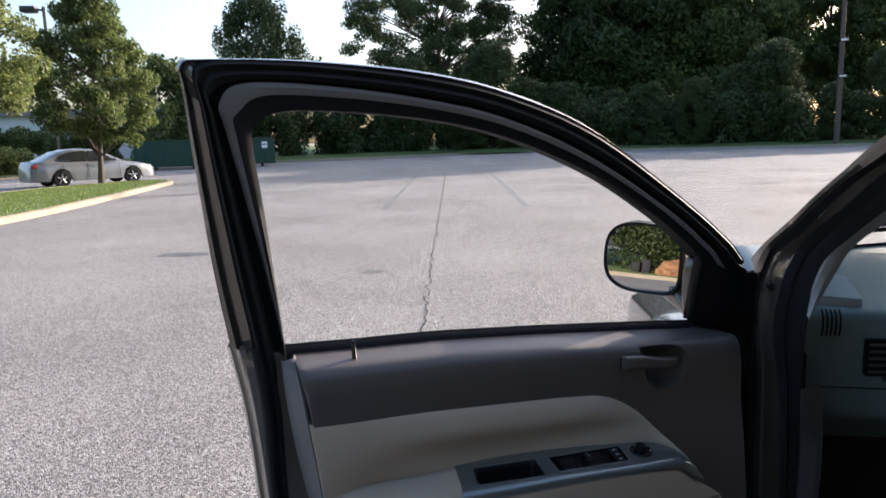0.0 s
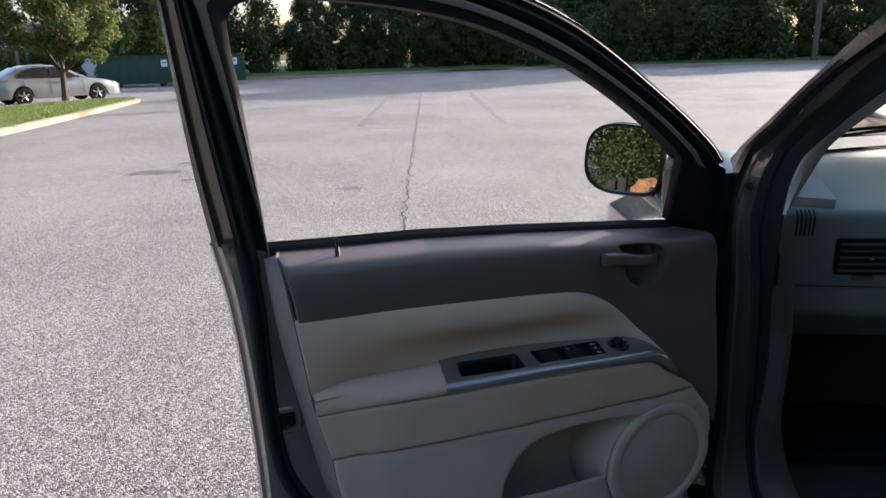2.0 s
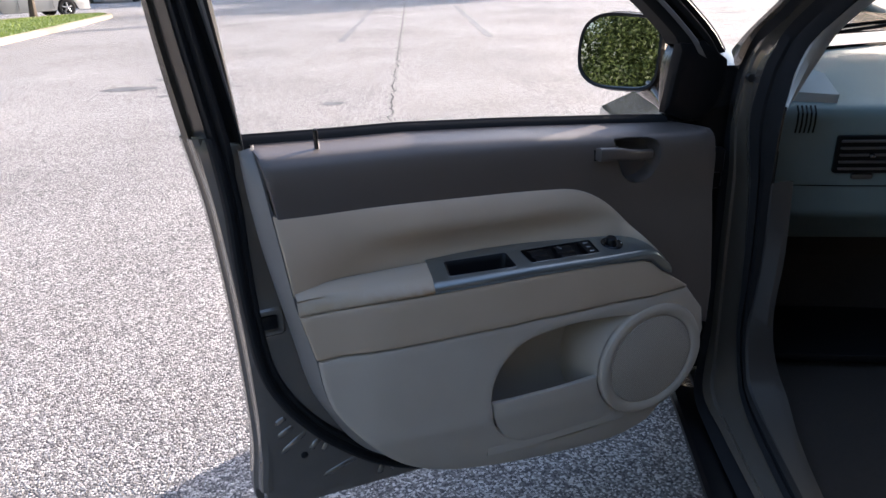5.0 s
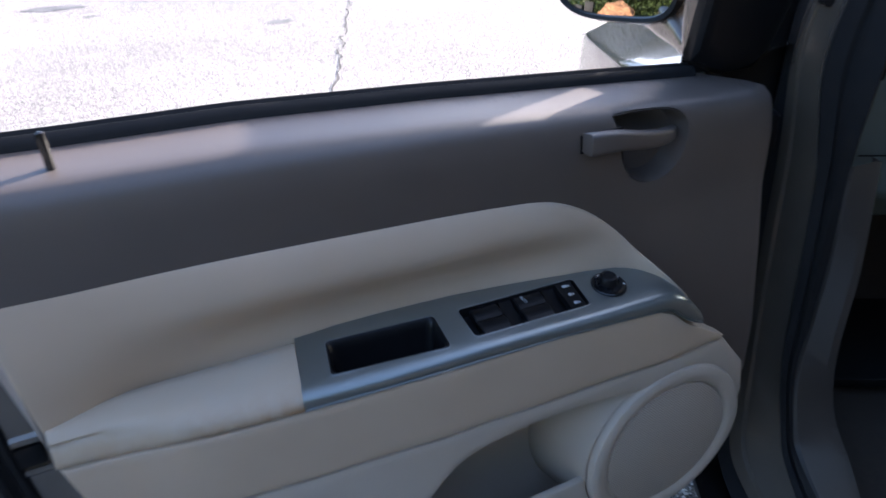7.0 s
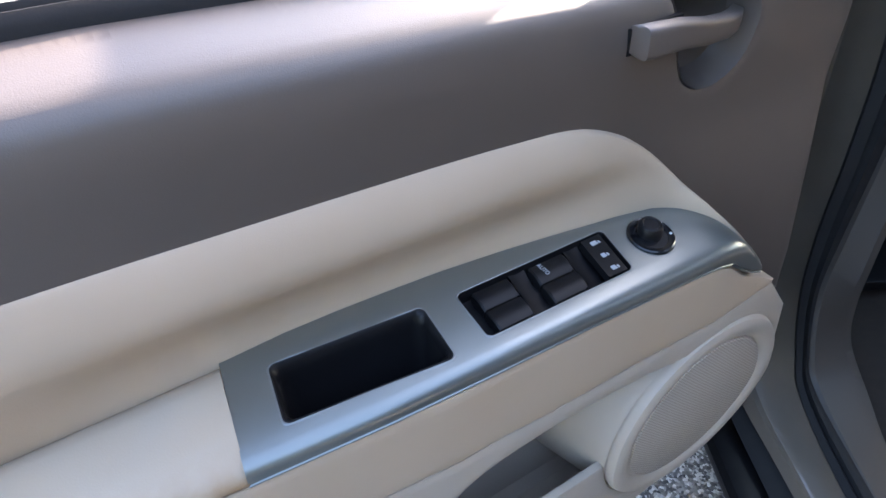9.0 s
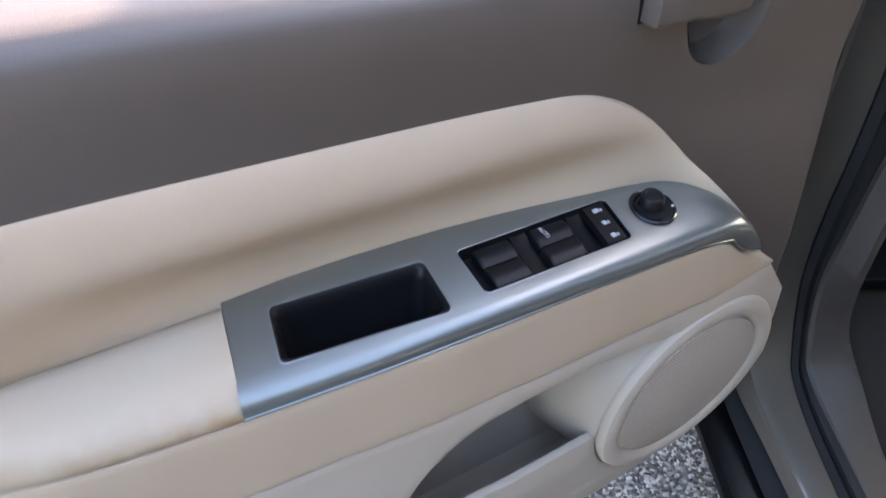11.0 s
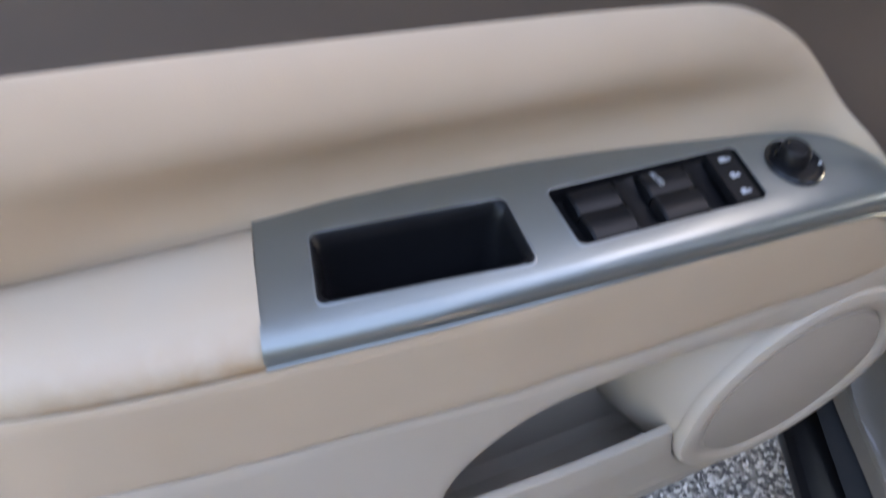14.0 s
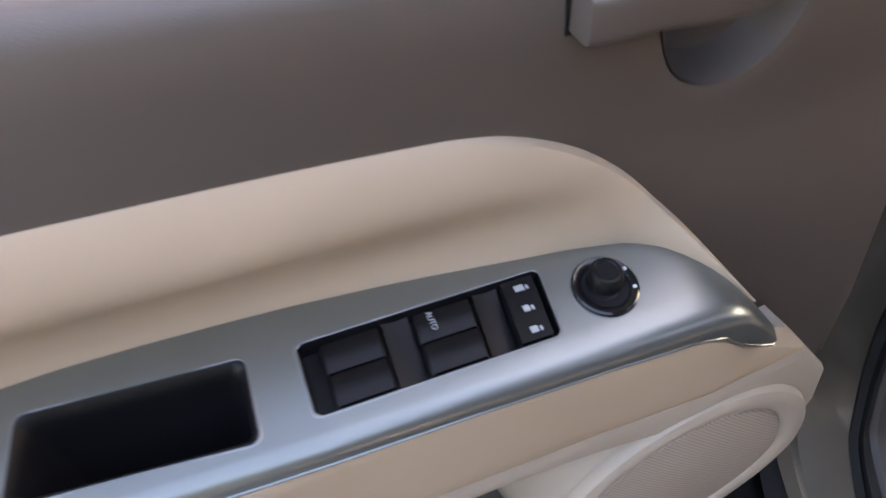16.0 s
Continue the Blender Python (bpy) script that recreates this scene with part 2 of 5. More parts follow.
def box(x0, x1, y0, y1, z0, z1, bevel=0.0, seg=2, bm=None):
    bm = bm or bmesh.new()
    made = bmesh.ops.create_cube(bm, size=1.0)["verts"]
    for v in made:
        v.co = Vector((x0 + (v.co.x + 0.5) * (x1 - x0), y0 + (v.co.y + 0.5) * (y1 - y0), z0 + (v.co.z + 0.5) * (z1 - z0)))
    if bevel:
        es = list({e for v in made for e in v.link_edges})
        bmesh.ops.bevel(bm, geom=es, offset=bevel, segments=seg, affect="EDGES", profile=0.5)
    return bm


def tube(points, radius, sides=8, ends=True, bm=None):
    """A round bar along points; radius: a number or one for each point."""
    pts = [Vector(p) for p in points]
    rs = radius if isinstance(radius, (list, tuple)) else [radius] * len(pts)
    rows, side = [], None
    for i, p in enumerate(pts):
        d = (pts[min(i + 1, len(pts) - 1)] - pts[max(i - 1, 0)]).normalized()
        ref = side or (Vector((0, 0, 1)) if abs(d.z) < 0.9 else Vector((1, 0, 0))).cross(d)
        side = (ref - d * ref.dot(d)).normalized()
        up = d.cross(side)
        rows.append([p + rs[i] * (side * math.cos(2 * math.pi * k / sides) + up * math.sin(2 * math.pi * k / sides)) for k in range(sides)])
    return loft(rows, close=True, ends=ends, bm=bm)


def inside(p, poly):
    x, y = p
    hit = False
    for (x0, y0), (x1, y1) in zip(poly, poly[1:] + poly[:1]):
        if (y0 > y) != (y1 > y) and x < (x1 - x0) * (y - y0) / (y1 - y0) + x0:
            hit = not hit
    return hit


def rim_distance(p, poly):
    best = 9.0
    for a, b in zip(poly, poly[1:] + poly[:1]):
        ax, ay, bx, by = a[0], a[1], b[0], b[1]
        dx, dy = bx - ax, by - ay
        s = max(0.0, min(1.0, ((p[0] - ax) * dx + (p[1] - ay) * dy) / max(dx * dx + dy * dy, 1e-12)))
        best = min(best, math.hypot(p[0] - ax - s * dx, p[1] - ay - s * dy))
    return best


def resample(poly, step):
    out = []
    for a, b in zip(poly, poly[1:] + poly[:1]):
        n = max(1, round(math.hypot(b[0] - a[0], b[1] - a[1]) / step))
        out += [(a[0] + (b[0] - a[0]) * i / n, a[1] + (b[1] - a[1]) * i / n) for i in range(n)]
    return out


def panel(outline, height, holes=(), step=0.012, edge=0.006, skirt=0.02, extra=(), skip=lambda c: False):
    """A moulded panel in the door's plane: outline and holes in (u, z), height(u, z) towards the cabin; its rims are rounded over and turned back."""
    from mathutils.geometry import delaunay_2d_cdt
    loops = [resample([tuple(p)[:2] for p in outline], step * 0.8)] + [resample([tuple(p)[:2] for p in h], step * 0.8) for h in holes]
    pts, edges = [], []
    for lp in loops:
        s = len(pts)
        pts += lp
        edges += [(s + i, s + (i + 1) % len(lp)) for i in range(len(lp))]
    rim_count = len(pts)
    us, zs = [p[0] for p in loops[0]], [p[1] for p in loops[0]]
    for inset in (edge * 0.35, edge):
        for lp in loops:
            for i, p in enumerate(lp):
                q, r = lp[i - 1], lp[(i + 1) % len(lp)]
                d = Vector((r[0] - q[0], r[1] - q[1]))
                if d.length < 1e-9:
                    continue
                nrm = Vector((-d.y, d.x)).normalized() * inset
                for sgn in (1, -1):
                    c = (p[0] + sgn * nrm.x, p[1] + sgn * nrm.y)
                    if inside(c, loops[0]) and not any(inside(c, h) for h in loops[1:]) and min(rim_distance(c, lq) for lq in loops) > inset * 0.9 and not skip(c):
                        pts.append(c)
    nu, nz = int((max(us) - min(us)) / step), int((max(zs) - min(zs)) / step)
    for i in range(1, nu):
        for j in range(1, nz):
            c = (min(us) + i * step, min(zs) + j * step)
            if inside(c, loops[0]) and not any(inside(c, h) for h in loops[1:]) and min(rim_distance(c, lq) for lq in loops) > edge + step * 0.3 and not skip(c):
                pts.append(c)
    for c in extra:
        if inside(c, loops[0]) and not any(inside(c, h) for h in loops[1:]) and min(rim_distance(c, lq) for lq in loops) > 0.002:
            pts.append(c)
    co, _, faces, orig, _, _ = delaunay_2d_cdt([Vector(p) for p in pts], edges, [], 0, 1e-5)
    bm = bmesh.new()
    vs, on_rim = [], []
    for c, o in zip(co, orig):
        d = min(rim_distance(c, lq) for lq in loops)
        k = max(0.0, 1 - d / edge)
        vs.append(bm.verts.new((c.x, -(height(c.x, c.y) - edge * (1 - math.sqrt(max(0.0, 1 - k * k)))), c.y)))
    for f in faces:
        m = sum((co[i] for i in f), Vector((0, 0))) / len(f)
        if inside(m, loops[0]) and not any(inside(m, h) for h in loops[1:]):
            bm.faces.new([vs[i] for i in f])
    bmesh.ops.delete(bm, geom=[v for v in bm.verts if not v.link_faces], context="VERTS")
    rims = [e for e in bm.edges if len(e.link_faces) == 1]
    grown = bmesh.ops.extrude_edge_only(bm, edges=rims)["geom"]
    for v in grown:
        if isinstance(v, bmesh.types.BMVert):
            v.co.y += skirt
    bmesh.ops.recalc_face_normals(bm, faces=bm.faces[:])
    big = max(bm.faces, key=lambda f: f.calc_area() * abs(f.normal.y))
    if big.normal.y > 0:
        bmesh.ops.reverse_faces(bm, faces=bm.faces[:])
    return bm


# ---- the car: its door ----
CAR = pose(1.30, 1.30, 0, 0, 0, -8)        # local x inboard, y forward, from the front end of the door opening
DOOR = pose(0.429, 0.93, 0, 0, 0, 21)      # local x towards the hinges, y outward, z up
car = new("car")
car.matrix_world = CAR
tagged(car, "khaki metallic compact off-road car with its driver's door open", "car")


def rounded(u0, u1, v0, v1, r, n=5):
    out = []
    for cx, cy, s in ((u1 - r, v1 - r, 0), (u0 + r, v1 - r, 1), (u0 + r, v0 + r, 2), (u1 - r, v0 + r, 3)):
        for i in range(n):
            t = math.pi / 2 * (s + i / (n - 1))
            out.append((cx + r * math.cos(t), cy + r * math.sin(t)))
    return out


def curve2(points, n):
    return [(p.x, p.y) for p in spline([(q[0], q[1], 0) for q in points], n)]


BELT = [(-0.13, 1.041), (0.0135, 1.035), (0.185, 1.030), (0.418, 1.014), (0.70, 0.990), (0.85, 0.976)]
FACE = [(-0.09, 0.072), (-0.05, 0.082), (0.0, 0.097), (0.05, 0.114), (0.10, 0.124), (0.18, 0.133), (0.35, 0.148), (0.70, 0.150), (0.88, 0.138)]
LEAN = [(0.25, 0.080), (0.45, 0.030)]

# inner sheet of the door, with its flange, and the outer skin behind it
sheet_line = curve2([(-0.210, 1.05), (-0.190, 0.89), (-0.176, 0.68), (-0.171, 0.45), (-0.178, 0.25), (-0.150, 0.19), (0.05, 0.178), (0.50, 0.170), (0.89, 0.170), (0.940, 0.23)], 60)
sheet_line += [(0.940, 0.60), (0.932, 0.92), (0.88, 0.95), (0.40, 0.985), (0.0, 1.005)]
door = part("door", panel(sheet_line, lambda u, z: -0.03 - 0.012 * max(0.0, (0.42 - z)) / 0.2, step=0.03, edge=0.012, skirt=0.05), PAINT_INNER, car, "open khaki driver's door with grey and beige trim")
door.matrix_world = DOOR
door.matrix_parent_inverse = Matrix()
door.matrix_local = CAR.inverted() @ DOOR


def dpart(name, bm, mat, label="", smooth=35):
    return part(name, bm, mat, door, label, smooth)


skin_line = curve2([(-0.226, 1.045), (-0.203, 0.90), (-0.189, 0.70), (-0.183, 0.50), (-0.184, 0.36), (-0.196, 0.24), (-0.165, 0.175), (0.05, 0.165), (0.50, 0.158), (0.90, 0.158), (0.945, 0.22)], 60)
skin_line += [(0.945, 0.60), (0.935, 0.92), (0.89, 0.955), (0.40, 0.995), (0.0, 1.012)]
dpart("outer_skin", panel(skin_line, lambda u, z: -0.078 - 0.03 * math.sin(max(0.0, min(1.0, (z - 0.15) / 0.9)) * math.pi), step=0.04, edge=0.01, skirt=0.012), PAINT, "khaki metallic outer door skin")
dpart("flange", loft([[(x + dx, y, z) for dx, y in ((0.0, 0.09), (-0.003, 0.076), (0.001, 0.063), (0.007, 0.060), (0.011, 0.053), (0.0125, 0.043), (0.017, 0.036), (0.027, 0.0325), (0.038, 0.036))] for x, z in skin_line[:30]]), PAINT_INNER)

# weather seal on the sheet, round the foot of the trim
SEAL_LINE = [(-0.172, 1.05), (-0.166, 1.0), (-0.158, 0.905), (-0.157, 0.80), (-0.153, 0.69), (-0.140, 0.565), (-0.108, 0.477), (-0.050, 0.390), (0.020, 0.318), (0.100, 0.258), (0.220, 0.212), (0.45, 0.198), (0.88, 0.198)]
seal_mid = spline([(u, 0.022, z) for u, z in SEAL_LINE], 70)
seal_rows = []
for i, p in enumerate(seal_mid):
    d = (seal_mid[min(i + 1, 69)] - seal_mid[max(i - 1, 0)]).normalized()
    side = Vector((d.z, 0, -d.x))
    seal_rows.append([p + side * a + Vector((0, y, 0)) for a, y in ((-0.019, 0.014), (-0.0185, 0.004), (-0.015, -0.001), (-0.009, -0.002), (-0.006, 0.002), (-0.003, 0.0), (0.001, -0.008), (0.007, -0.011), (0.013, -0.008), (0.0165, 0.0), (0.017, 0.014))])
dpart("weather_seal", loft(seal_rows), RUBBER, "black rubber weather seal round the door")

# pressed ribs, plug holes and latch in the sheet
for x0, z0, x1, z1 in ((-0.134, 0.419, -0.113, 0.430), (-0.132, 0.385, -0.099, 0.405), (-0.128, 0.341, -0.070, 0.383), (-0.066, 0.331, -0.045, 0.353), (-0.038, 0.318, -0.026, 0.338),
                       (0.089, 0.206, 0.101, 0.235), (0.121, 0.205, 0.134, 0.230), (0.150, 0.203, 0.160, 0.224), (-0.041, 0.247, 0.040, 0.275)):
    dpart("rib", tube([(x0 + (x1 - x0) * t, 0.034 + 0.012 * max(0.0, 0.42 - z0) / 0.2, z0 + (z1 - z0) * t) for t in (-0.12, 0.0, 0.12, 0.5, 0.88, 1.0, 1.12)], [0.001, 0.0055, 0.0085, 0.0095, 0.0085, 0.0055, 0.001], 10), PAINT_INNER)
for x, z, r in ((-0.081, 0.320, 0.008), (-0.103, 0.540, 0.009)):
    dpart("plug", tube([(x, 0.05, z), (x, 0.033, z), (x, 0.031, z)], [r, r, r * 0.6], 14), RUBBER)
dpart("latch", box(-0.135, -0.102, 0.024, 0.06, 0.646, 0.676, 0.004), BLACK, "black door latch in the door's edge")
dpart("latch_plate", loft([[(x, 0.026, z) for x, z in rounded(-0.138 - g, -0.099 + g, 0.641 - g, 0.680 + g, 0.007)] for g in (0.0, 0.007)] + [[(x, 0.032, z) for x, z in rounded(-0.152, -0.085, 0.627, 0.694, 0.014)]], close=True), PAINT_INNER)

# window frame: five lines from the rear end of the belt over the top to the mirror
OUT = [(-0.210, 0.95), (-0.222, 1.03), (-0.245, 1.20), (-0.262, 1.38), (-0.274, 1.53), (-0.277, 1.574), (-0.235, 1.582), (-0.056, 1.580), (0.154, 1.562), (0.332, 1.525), (0.534, 1.449), (0.776, 1.297), (0.93, 1.190), (1.00, 1.125)]
MID = [(-0.128, 0.95), (-0.126, 1.03), (-0.155, 1.20), (-0.188, 1.36), (-0.210, 1.46), (-0.218, 1.505), (-0.180, 1.537), (-0.040, 1.533), (0.155, 1.507), (0.320, 1.468), (0.510, 1.390), (0.73, 1.262), (0.875, 1.155), (0.93, 1.10)]
INN = [(-0.122, 0.95), (-0.124, 1.03), (-0.140, 1.20), (-0.155, 1.34), (-0.165, 1.42), (-0.162, 1.465), (-0.118, 1.490), (-0.010, 1.489), (0.160, 1.471), (0.327, 1.432), (0.531, 1.349), (0.700, 1.250), (0.810, 1.170), (0.840, 1.140)]
lean = lambda z: 0.2 * (z - 1.0)
NF = 110
out_line, mid_line, inn_line = curve2(OUT, NF), curve2(MID, NF), curve2(INN, NF)


def between(la, lb, table):
    return [(a[0] + (b[0] - a[0]) * at(table, i / (NF - 1)), a[1] + (b[1] - a[1]) * at(table, i / (NF - 1))) for i, (a, b) in enumerate(zip(la, lb))]


def band(name, lines, depths, mat, label=""):
    rows = []
    for i in range(NF):
        rows.append([(ln[i][0], -(v + lean(ln[i][1])), ln[i][1]) for ln, v in zip(lines, depths)])
    return dpart(name, loft(rows), mat, label)


m1 = between(out_line, mid_line, [(0, 0.42), (0.36, 0.40), (0.465, 0.12), (0.60, 0.22), (1, 0.26)])
m2 = between(out_line, mid_line, [(0, 0.80), (0.36, 0.75), (0.465, 0.88), (1, 0.80)])
m3 = between(mid_line, inn_line, [(0, 0.30), (0.36, 0.40), (0.41, 0.52), (0.47, 0.45), (1, 0.45)])
half1 = between(out_line, mid_line, [(0, 0.12), (0.465, 0.04), (0.60, 0.08), (1, 0.09)])
half2 = between(out_line, mid_line, [(0, 0.24), (0.465, 0.08), (0.60, 0.14), (1, 0.16)])
band("frame_flange", [out_line, out_line, half1, half2, m1, m1], [-0.082, -0.072, -0.062, -0.068, -0.050, -0.030], PAINT, "khaki metallic window frame flange")
sm = between(m1, m2, [(0, 0.5), (1, 0.5)])
q1 = between(m1, m2, [(0, 0.25), (1, 0.25)])
q3 = between(m1, m2, [(0, 0.75), (1, 0.75)])
band("frame_seal", [m1, m1, q1, sm, q3, m2, m2], [-0.052, -0.034, -0.022, -0.029, -0.016, -0.024, -0.042], RUBBER, "black rubber frame seal")
mm = between(m2, mid_line, [(0, 0.5), (1, 0.5)])
band("frame_channel", [m2, mm, mid_line], [-0.042, -0.046, -0.036], RUBBER)
band("frame_trim", [mid_line, mid_line, between(mid_line, m3, [(0, 0.4), (1, 0.4)]), m3, m3], [-0.040, -0.022, -0.0155, -0.0155, -0.0165], FRAME_TRIM, "grey-beige window frame trim")
band("glass_run", [m3, m3, between(m3, inn_line, [(0, 0.5), (1, 0.5)]), inn_line, inn_line], [-0.0160, -0.0195, -0.021, -0.030, -0.075], RUBBER, "black rubber glass run")
band("frame_outside", [out_line, mid_line, inn_line], [-0.083, -0.082, -0.076], GLOSS_BLACK)
belt = [(x, at(BELT, x)) for x in [-0.125 + i * 0.0243 for i in range(41)]]
dpart("belt_seal", loft([[(x, y, z + dz) for y, dz in ((0.056, -0.03), (0.054, -0.006), (0.051, 0.001), (0.048, 0.002), (0.045, -0.001), (0.0425, -0.008), (0.040, -0.001), (0.036, 0.0), (0.032, -0.003), (0.0285, -0.008), (0.0265, -0.024))] for x, z in belt]), RUBBER, "black rubber belt seal")

# black sail panel in front of the window
sail = [(0.835, 0.985), (0.838, 1.145), (0.90, 1.150), (0.985, 1.100), (1.000, 1.05), (0.985, 0.985), (0.955, 0.955), (0.90, 0.955)]
dpart("sail_panel", panel(sail, lambda u, z: -0.016 + lean(z), step=0.02, edge=0.012, skirt=0.016), BLACK, "black plastic mirror sail panel")

# upper trim, dark
handle_hole = curve2([(0.643, 0.959), (0.676, 0.9585), (0.718, 0.955), (0.748, 0.948), (0.763, 0.931), (0.762, 0.900), (0.748, 0.872), (0.722, 0.858), (0.696, 0.859), (0.672, 0.873), (0.658, 0.897), (0.649, 0.932), (0.643, 0.959)], 61)[:-1]
SILL = [(0.0, -0.036), (0.012, -0.031), (0.0150, -0.024), (0.0165, -0.014), (0.0185, 0.0), (0.021, 0.014), (0.0235, 0.026), (0.0265, 0.036), (0.0305, 0.0430), (0.036, 0.0480), (0.044, 0.0522), (0.055, 0.0550), (0.070, 0.0567), (0.10, 0.0563), (0.152, 0.053)]


def upper(u, z):
    v = at(SILL, at(BELT, u) - z)
    return v + 0.10 * max(0.0, 0.80 - z) * max(0.0, min(1.0, (u - 0.3) / 0.4))


upper_line = [(-0.112, 1.0265), (0.0135, 1.0215), (0.185, 1.0165), (0.418, 1.0005), (0.70, 0.9765), (0.85, 0.9625), (0.905, 0.9535), (0.922, 0.950), (0.930, 0.82), (0.935, 0.70), (0.936, 0.56), (0.925, 0.47), (0.86, 0.50), (0.77, 0.60), (0.695, 0.69), (0.645, 0.755), (0.59, 0.81), (0.53, 0.845), (0.386, 0.862), (0.13, 0.879), (-0.090, 0.889), (-0.098, 0.95)]
sill_points = [(-0.107 + 0.01 * i, at(BELT, -0.107 + 0.01 * i) - d) for i in range(102) for d in (0.0165, 0.0175, 0.0185, 0.0197, 0.021, 0.0223, 0.0235, 0.025, 0.0265, 0.0285, 0.0305, 0.033, 0.036, 0.040, 0.044, 0.049, 0.055, 0.062, 0.070)]
dpart("upper_trim", panel(upper_line, upper, [handle_hole], edge=0.004, skirt=0.03, extra=[c for c in sill_points if rim_distance(c, handle_hole) > 0.007], skip=lambda c: at(BELT, c[0]) - c[1] < 0.076 and rim_distance(c, handle_hole) > 0.012), TRIM_DARK, "dark brown-grey plastic upper door trim")

# returned edge of the trim down its rear and round its foot
edge_in = spline([(-0.112, 0.006, 1.026), (-0.106, -0.034, 0.97), (-0.100, -0.046, 0.913), (-0.089, -0.050, 0.828), (-0.077, -0.062, 0.724), (-0.051, -0.070, 0.605), (-0.042, -0.068, 0.54), (-0.022, -0.066, 0.473), (0.040, -0.070, 0.388), (0.112, -0.076, 0.320), (0.212, -0.090, 0.280), (0.343, -0.102, 0.266), (0.50, -0.104, 0.248), (0.66, -0.102, 0.240)], 70)
edge_out = spline([(-0.136, 0.004, 1.022), (-0.133, 0.002, 0.97), (-0.128, 0.0, 0.91), (-0.117, 0.0, 0.825), (-0.098, 0.0, 0.72), (-0.078, 0.0, 0.612), (-0.064, 0.0, 0.535), (-0.043, 0.0, 0.470), (0.022, 0.0, 0.350), (0.090, 0.0, 0.290), (0.200, 0.0, 0.240), (0.343, 0.0, 0.222), (0.50, 0.0, 0.215), (0.66, 0.0, 0.215)], 70)
edge_rows = [[i + Vector((0.004, 0.004, 0.004)), i.lerp(o, 0.05) + Vector((0, -0.003, 0)), i.lerp(o, 0.5) + Vector((0, -0.004, 0)), i.lerp(o, 0.90) + Vector((0, -0.003, 0)), o + Vector((0, 0.003, 0)), o + Vector((0.002, 0.03, 0.002))] for i, o in zip(edge_in, edge_out)]
dpart("trim_edge", loft(edge_rows), EDGE, "light grey returned edge of the door trim")

# beige insert, with its long scoop
insert_line = [(-0.079, 0.742), (-0.088, 0.828), (-0.098, 0.906)] + curve2([(-0.098, 0.906), (0.13, 0.896), (0.386, 0.884), (0.48, 0.876), (0.545, 0.864), (0.600, 0.839), (0.643, 0.805), (0.680, 0.764), (0.712, 0.727), (0.730, 0.704)], 50)[1:] + [(0.715, 0.696), (0.64, 0.712), (0.40, 0.728), (0.10, 0.736)]


def insert(u, z):
    lift = at([(-0.1, 0.906), (0.386, 0.884), (0.70, 0.865)], u)
    r = max(0.0, min(1.0, (lift - z) / (lift - 0.752)))
    low = at(BACK, u) + 0.003 if u > 0.19 else 0.037
    fade = max(0.0, min(1.0, (u + 0.02) / 0.20)) * max(0.0, min(1.0, (0.68 - u) / 0.16))
    fade = fade * fade * (3 - 2 * fade)
    rear = 0.053 + 0.006 * math.sin(math.pi * r) + 0.008 * r
    mixed_ = max(0.0, min(1.0, (u + 0.085) / 0.12))
    flat = rear + (0.053 + 0.010 * math.sin(math.pi * r) + (low - 0.053) * r * r - rear) * mixed_ * mixed_ * (3 - 2 * mixed_)
    dip = at([(0.0, 0.053), (0.12, 0.062), (0.30, 0.067), (0.42, 0.066), (0.52, 0.056), (0.62, 0.045), (0.75, 0.037), (0.88, 0.034), (1.0, 0.036)], r + 0.12 * (0.30 - u))
    dip += (low - 0.036) * max(0.0, r - 0.45) / 0.55
    return flat + (dip - flat) * fade


BACK = [(0.18, 0.037), (0.25, 0.036), (0.355, 0.041), (0.47, 0.048), (0.605, 0.060), (0.65, 0.068), (0.675, 0.082), (0.690, 0.098), (0.705, 0.112), (0.72, 0.125), (0.741, 0.138)]
dpart("insert_panel", panel(insert_line, insert, edge=0.004, skirt=0.05), BEIGE, "beige vinyl insert panel with a long scoop")

# armrest: padded top and the face under it
rows = []
for u in (-0.0765, -0.074, -0.066, -0.045, -0.02, 0.01, 0.05, 0.09, 0.13, 0.165, 0.1965):
    fr = at(FACE, u)
    bk = at([(-0.0765, 0.056), (-0.03, 0.044), (0.02, 0.036), (0.1965, 0.037)], u)
    top = at([(-0.0765, 0.752), (0.0, 0.760), (0.1965, 0.7605)], u)
    lo = at([(-0.0765, 0.709), (0.0, 0.7185), (0.05, 0.7245), (0.10, 0.7265), (0.1965, 0.7275)], u)
    wide = fr - bk
    rows.append([(u - 0.17 * max(0, u + 0.02) / 0.2165 * (v - 0.037), -v, z) for v, z in (
        (bk - 0.004, top - 0.022), (bk, top - 0.006), (bk + 0.10 * wide, top), (bk + 0.22 * wide, top + 0.0005), (bk + 0.45 * wide, top - 0.003), (bk + 0.66 * wide, top - 0.007),
        (fr - 0.20 * wide, top - 0.011), (fr - 0.010, top - 0.0155), (fr - 0.004, top - 0.020), (fr - 0.001, lo + 0.008), (fr, lo + 0.004), (fr - 0.001, lo + 0.001), (fr - 0.006, lo - 0.001))])
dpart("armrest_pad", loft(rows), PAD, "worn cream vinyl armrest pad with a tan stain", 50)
SEAM = [(-0.051, 0.604), (0.0, 0.613), (0.10, 0.6175), (0.20, 0.619), (0.30, 0.622), (0.40, 0.625), (0.50, 0.622), (0.60, 0.6215), (0.70, 0.616), (0.803, 0.617)]
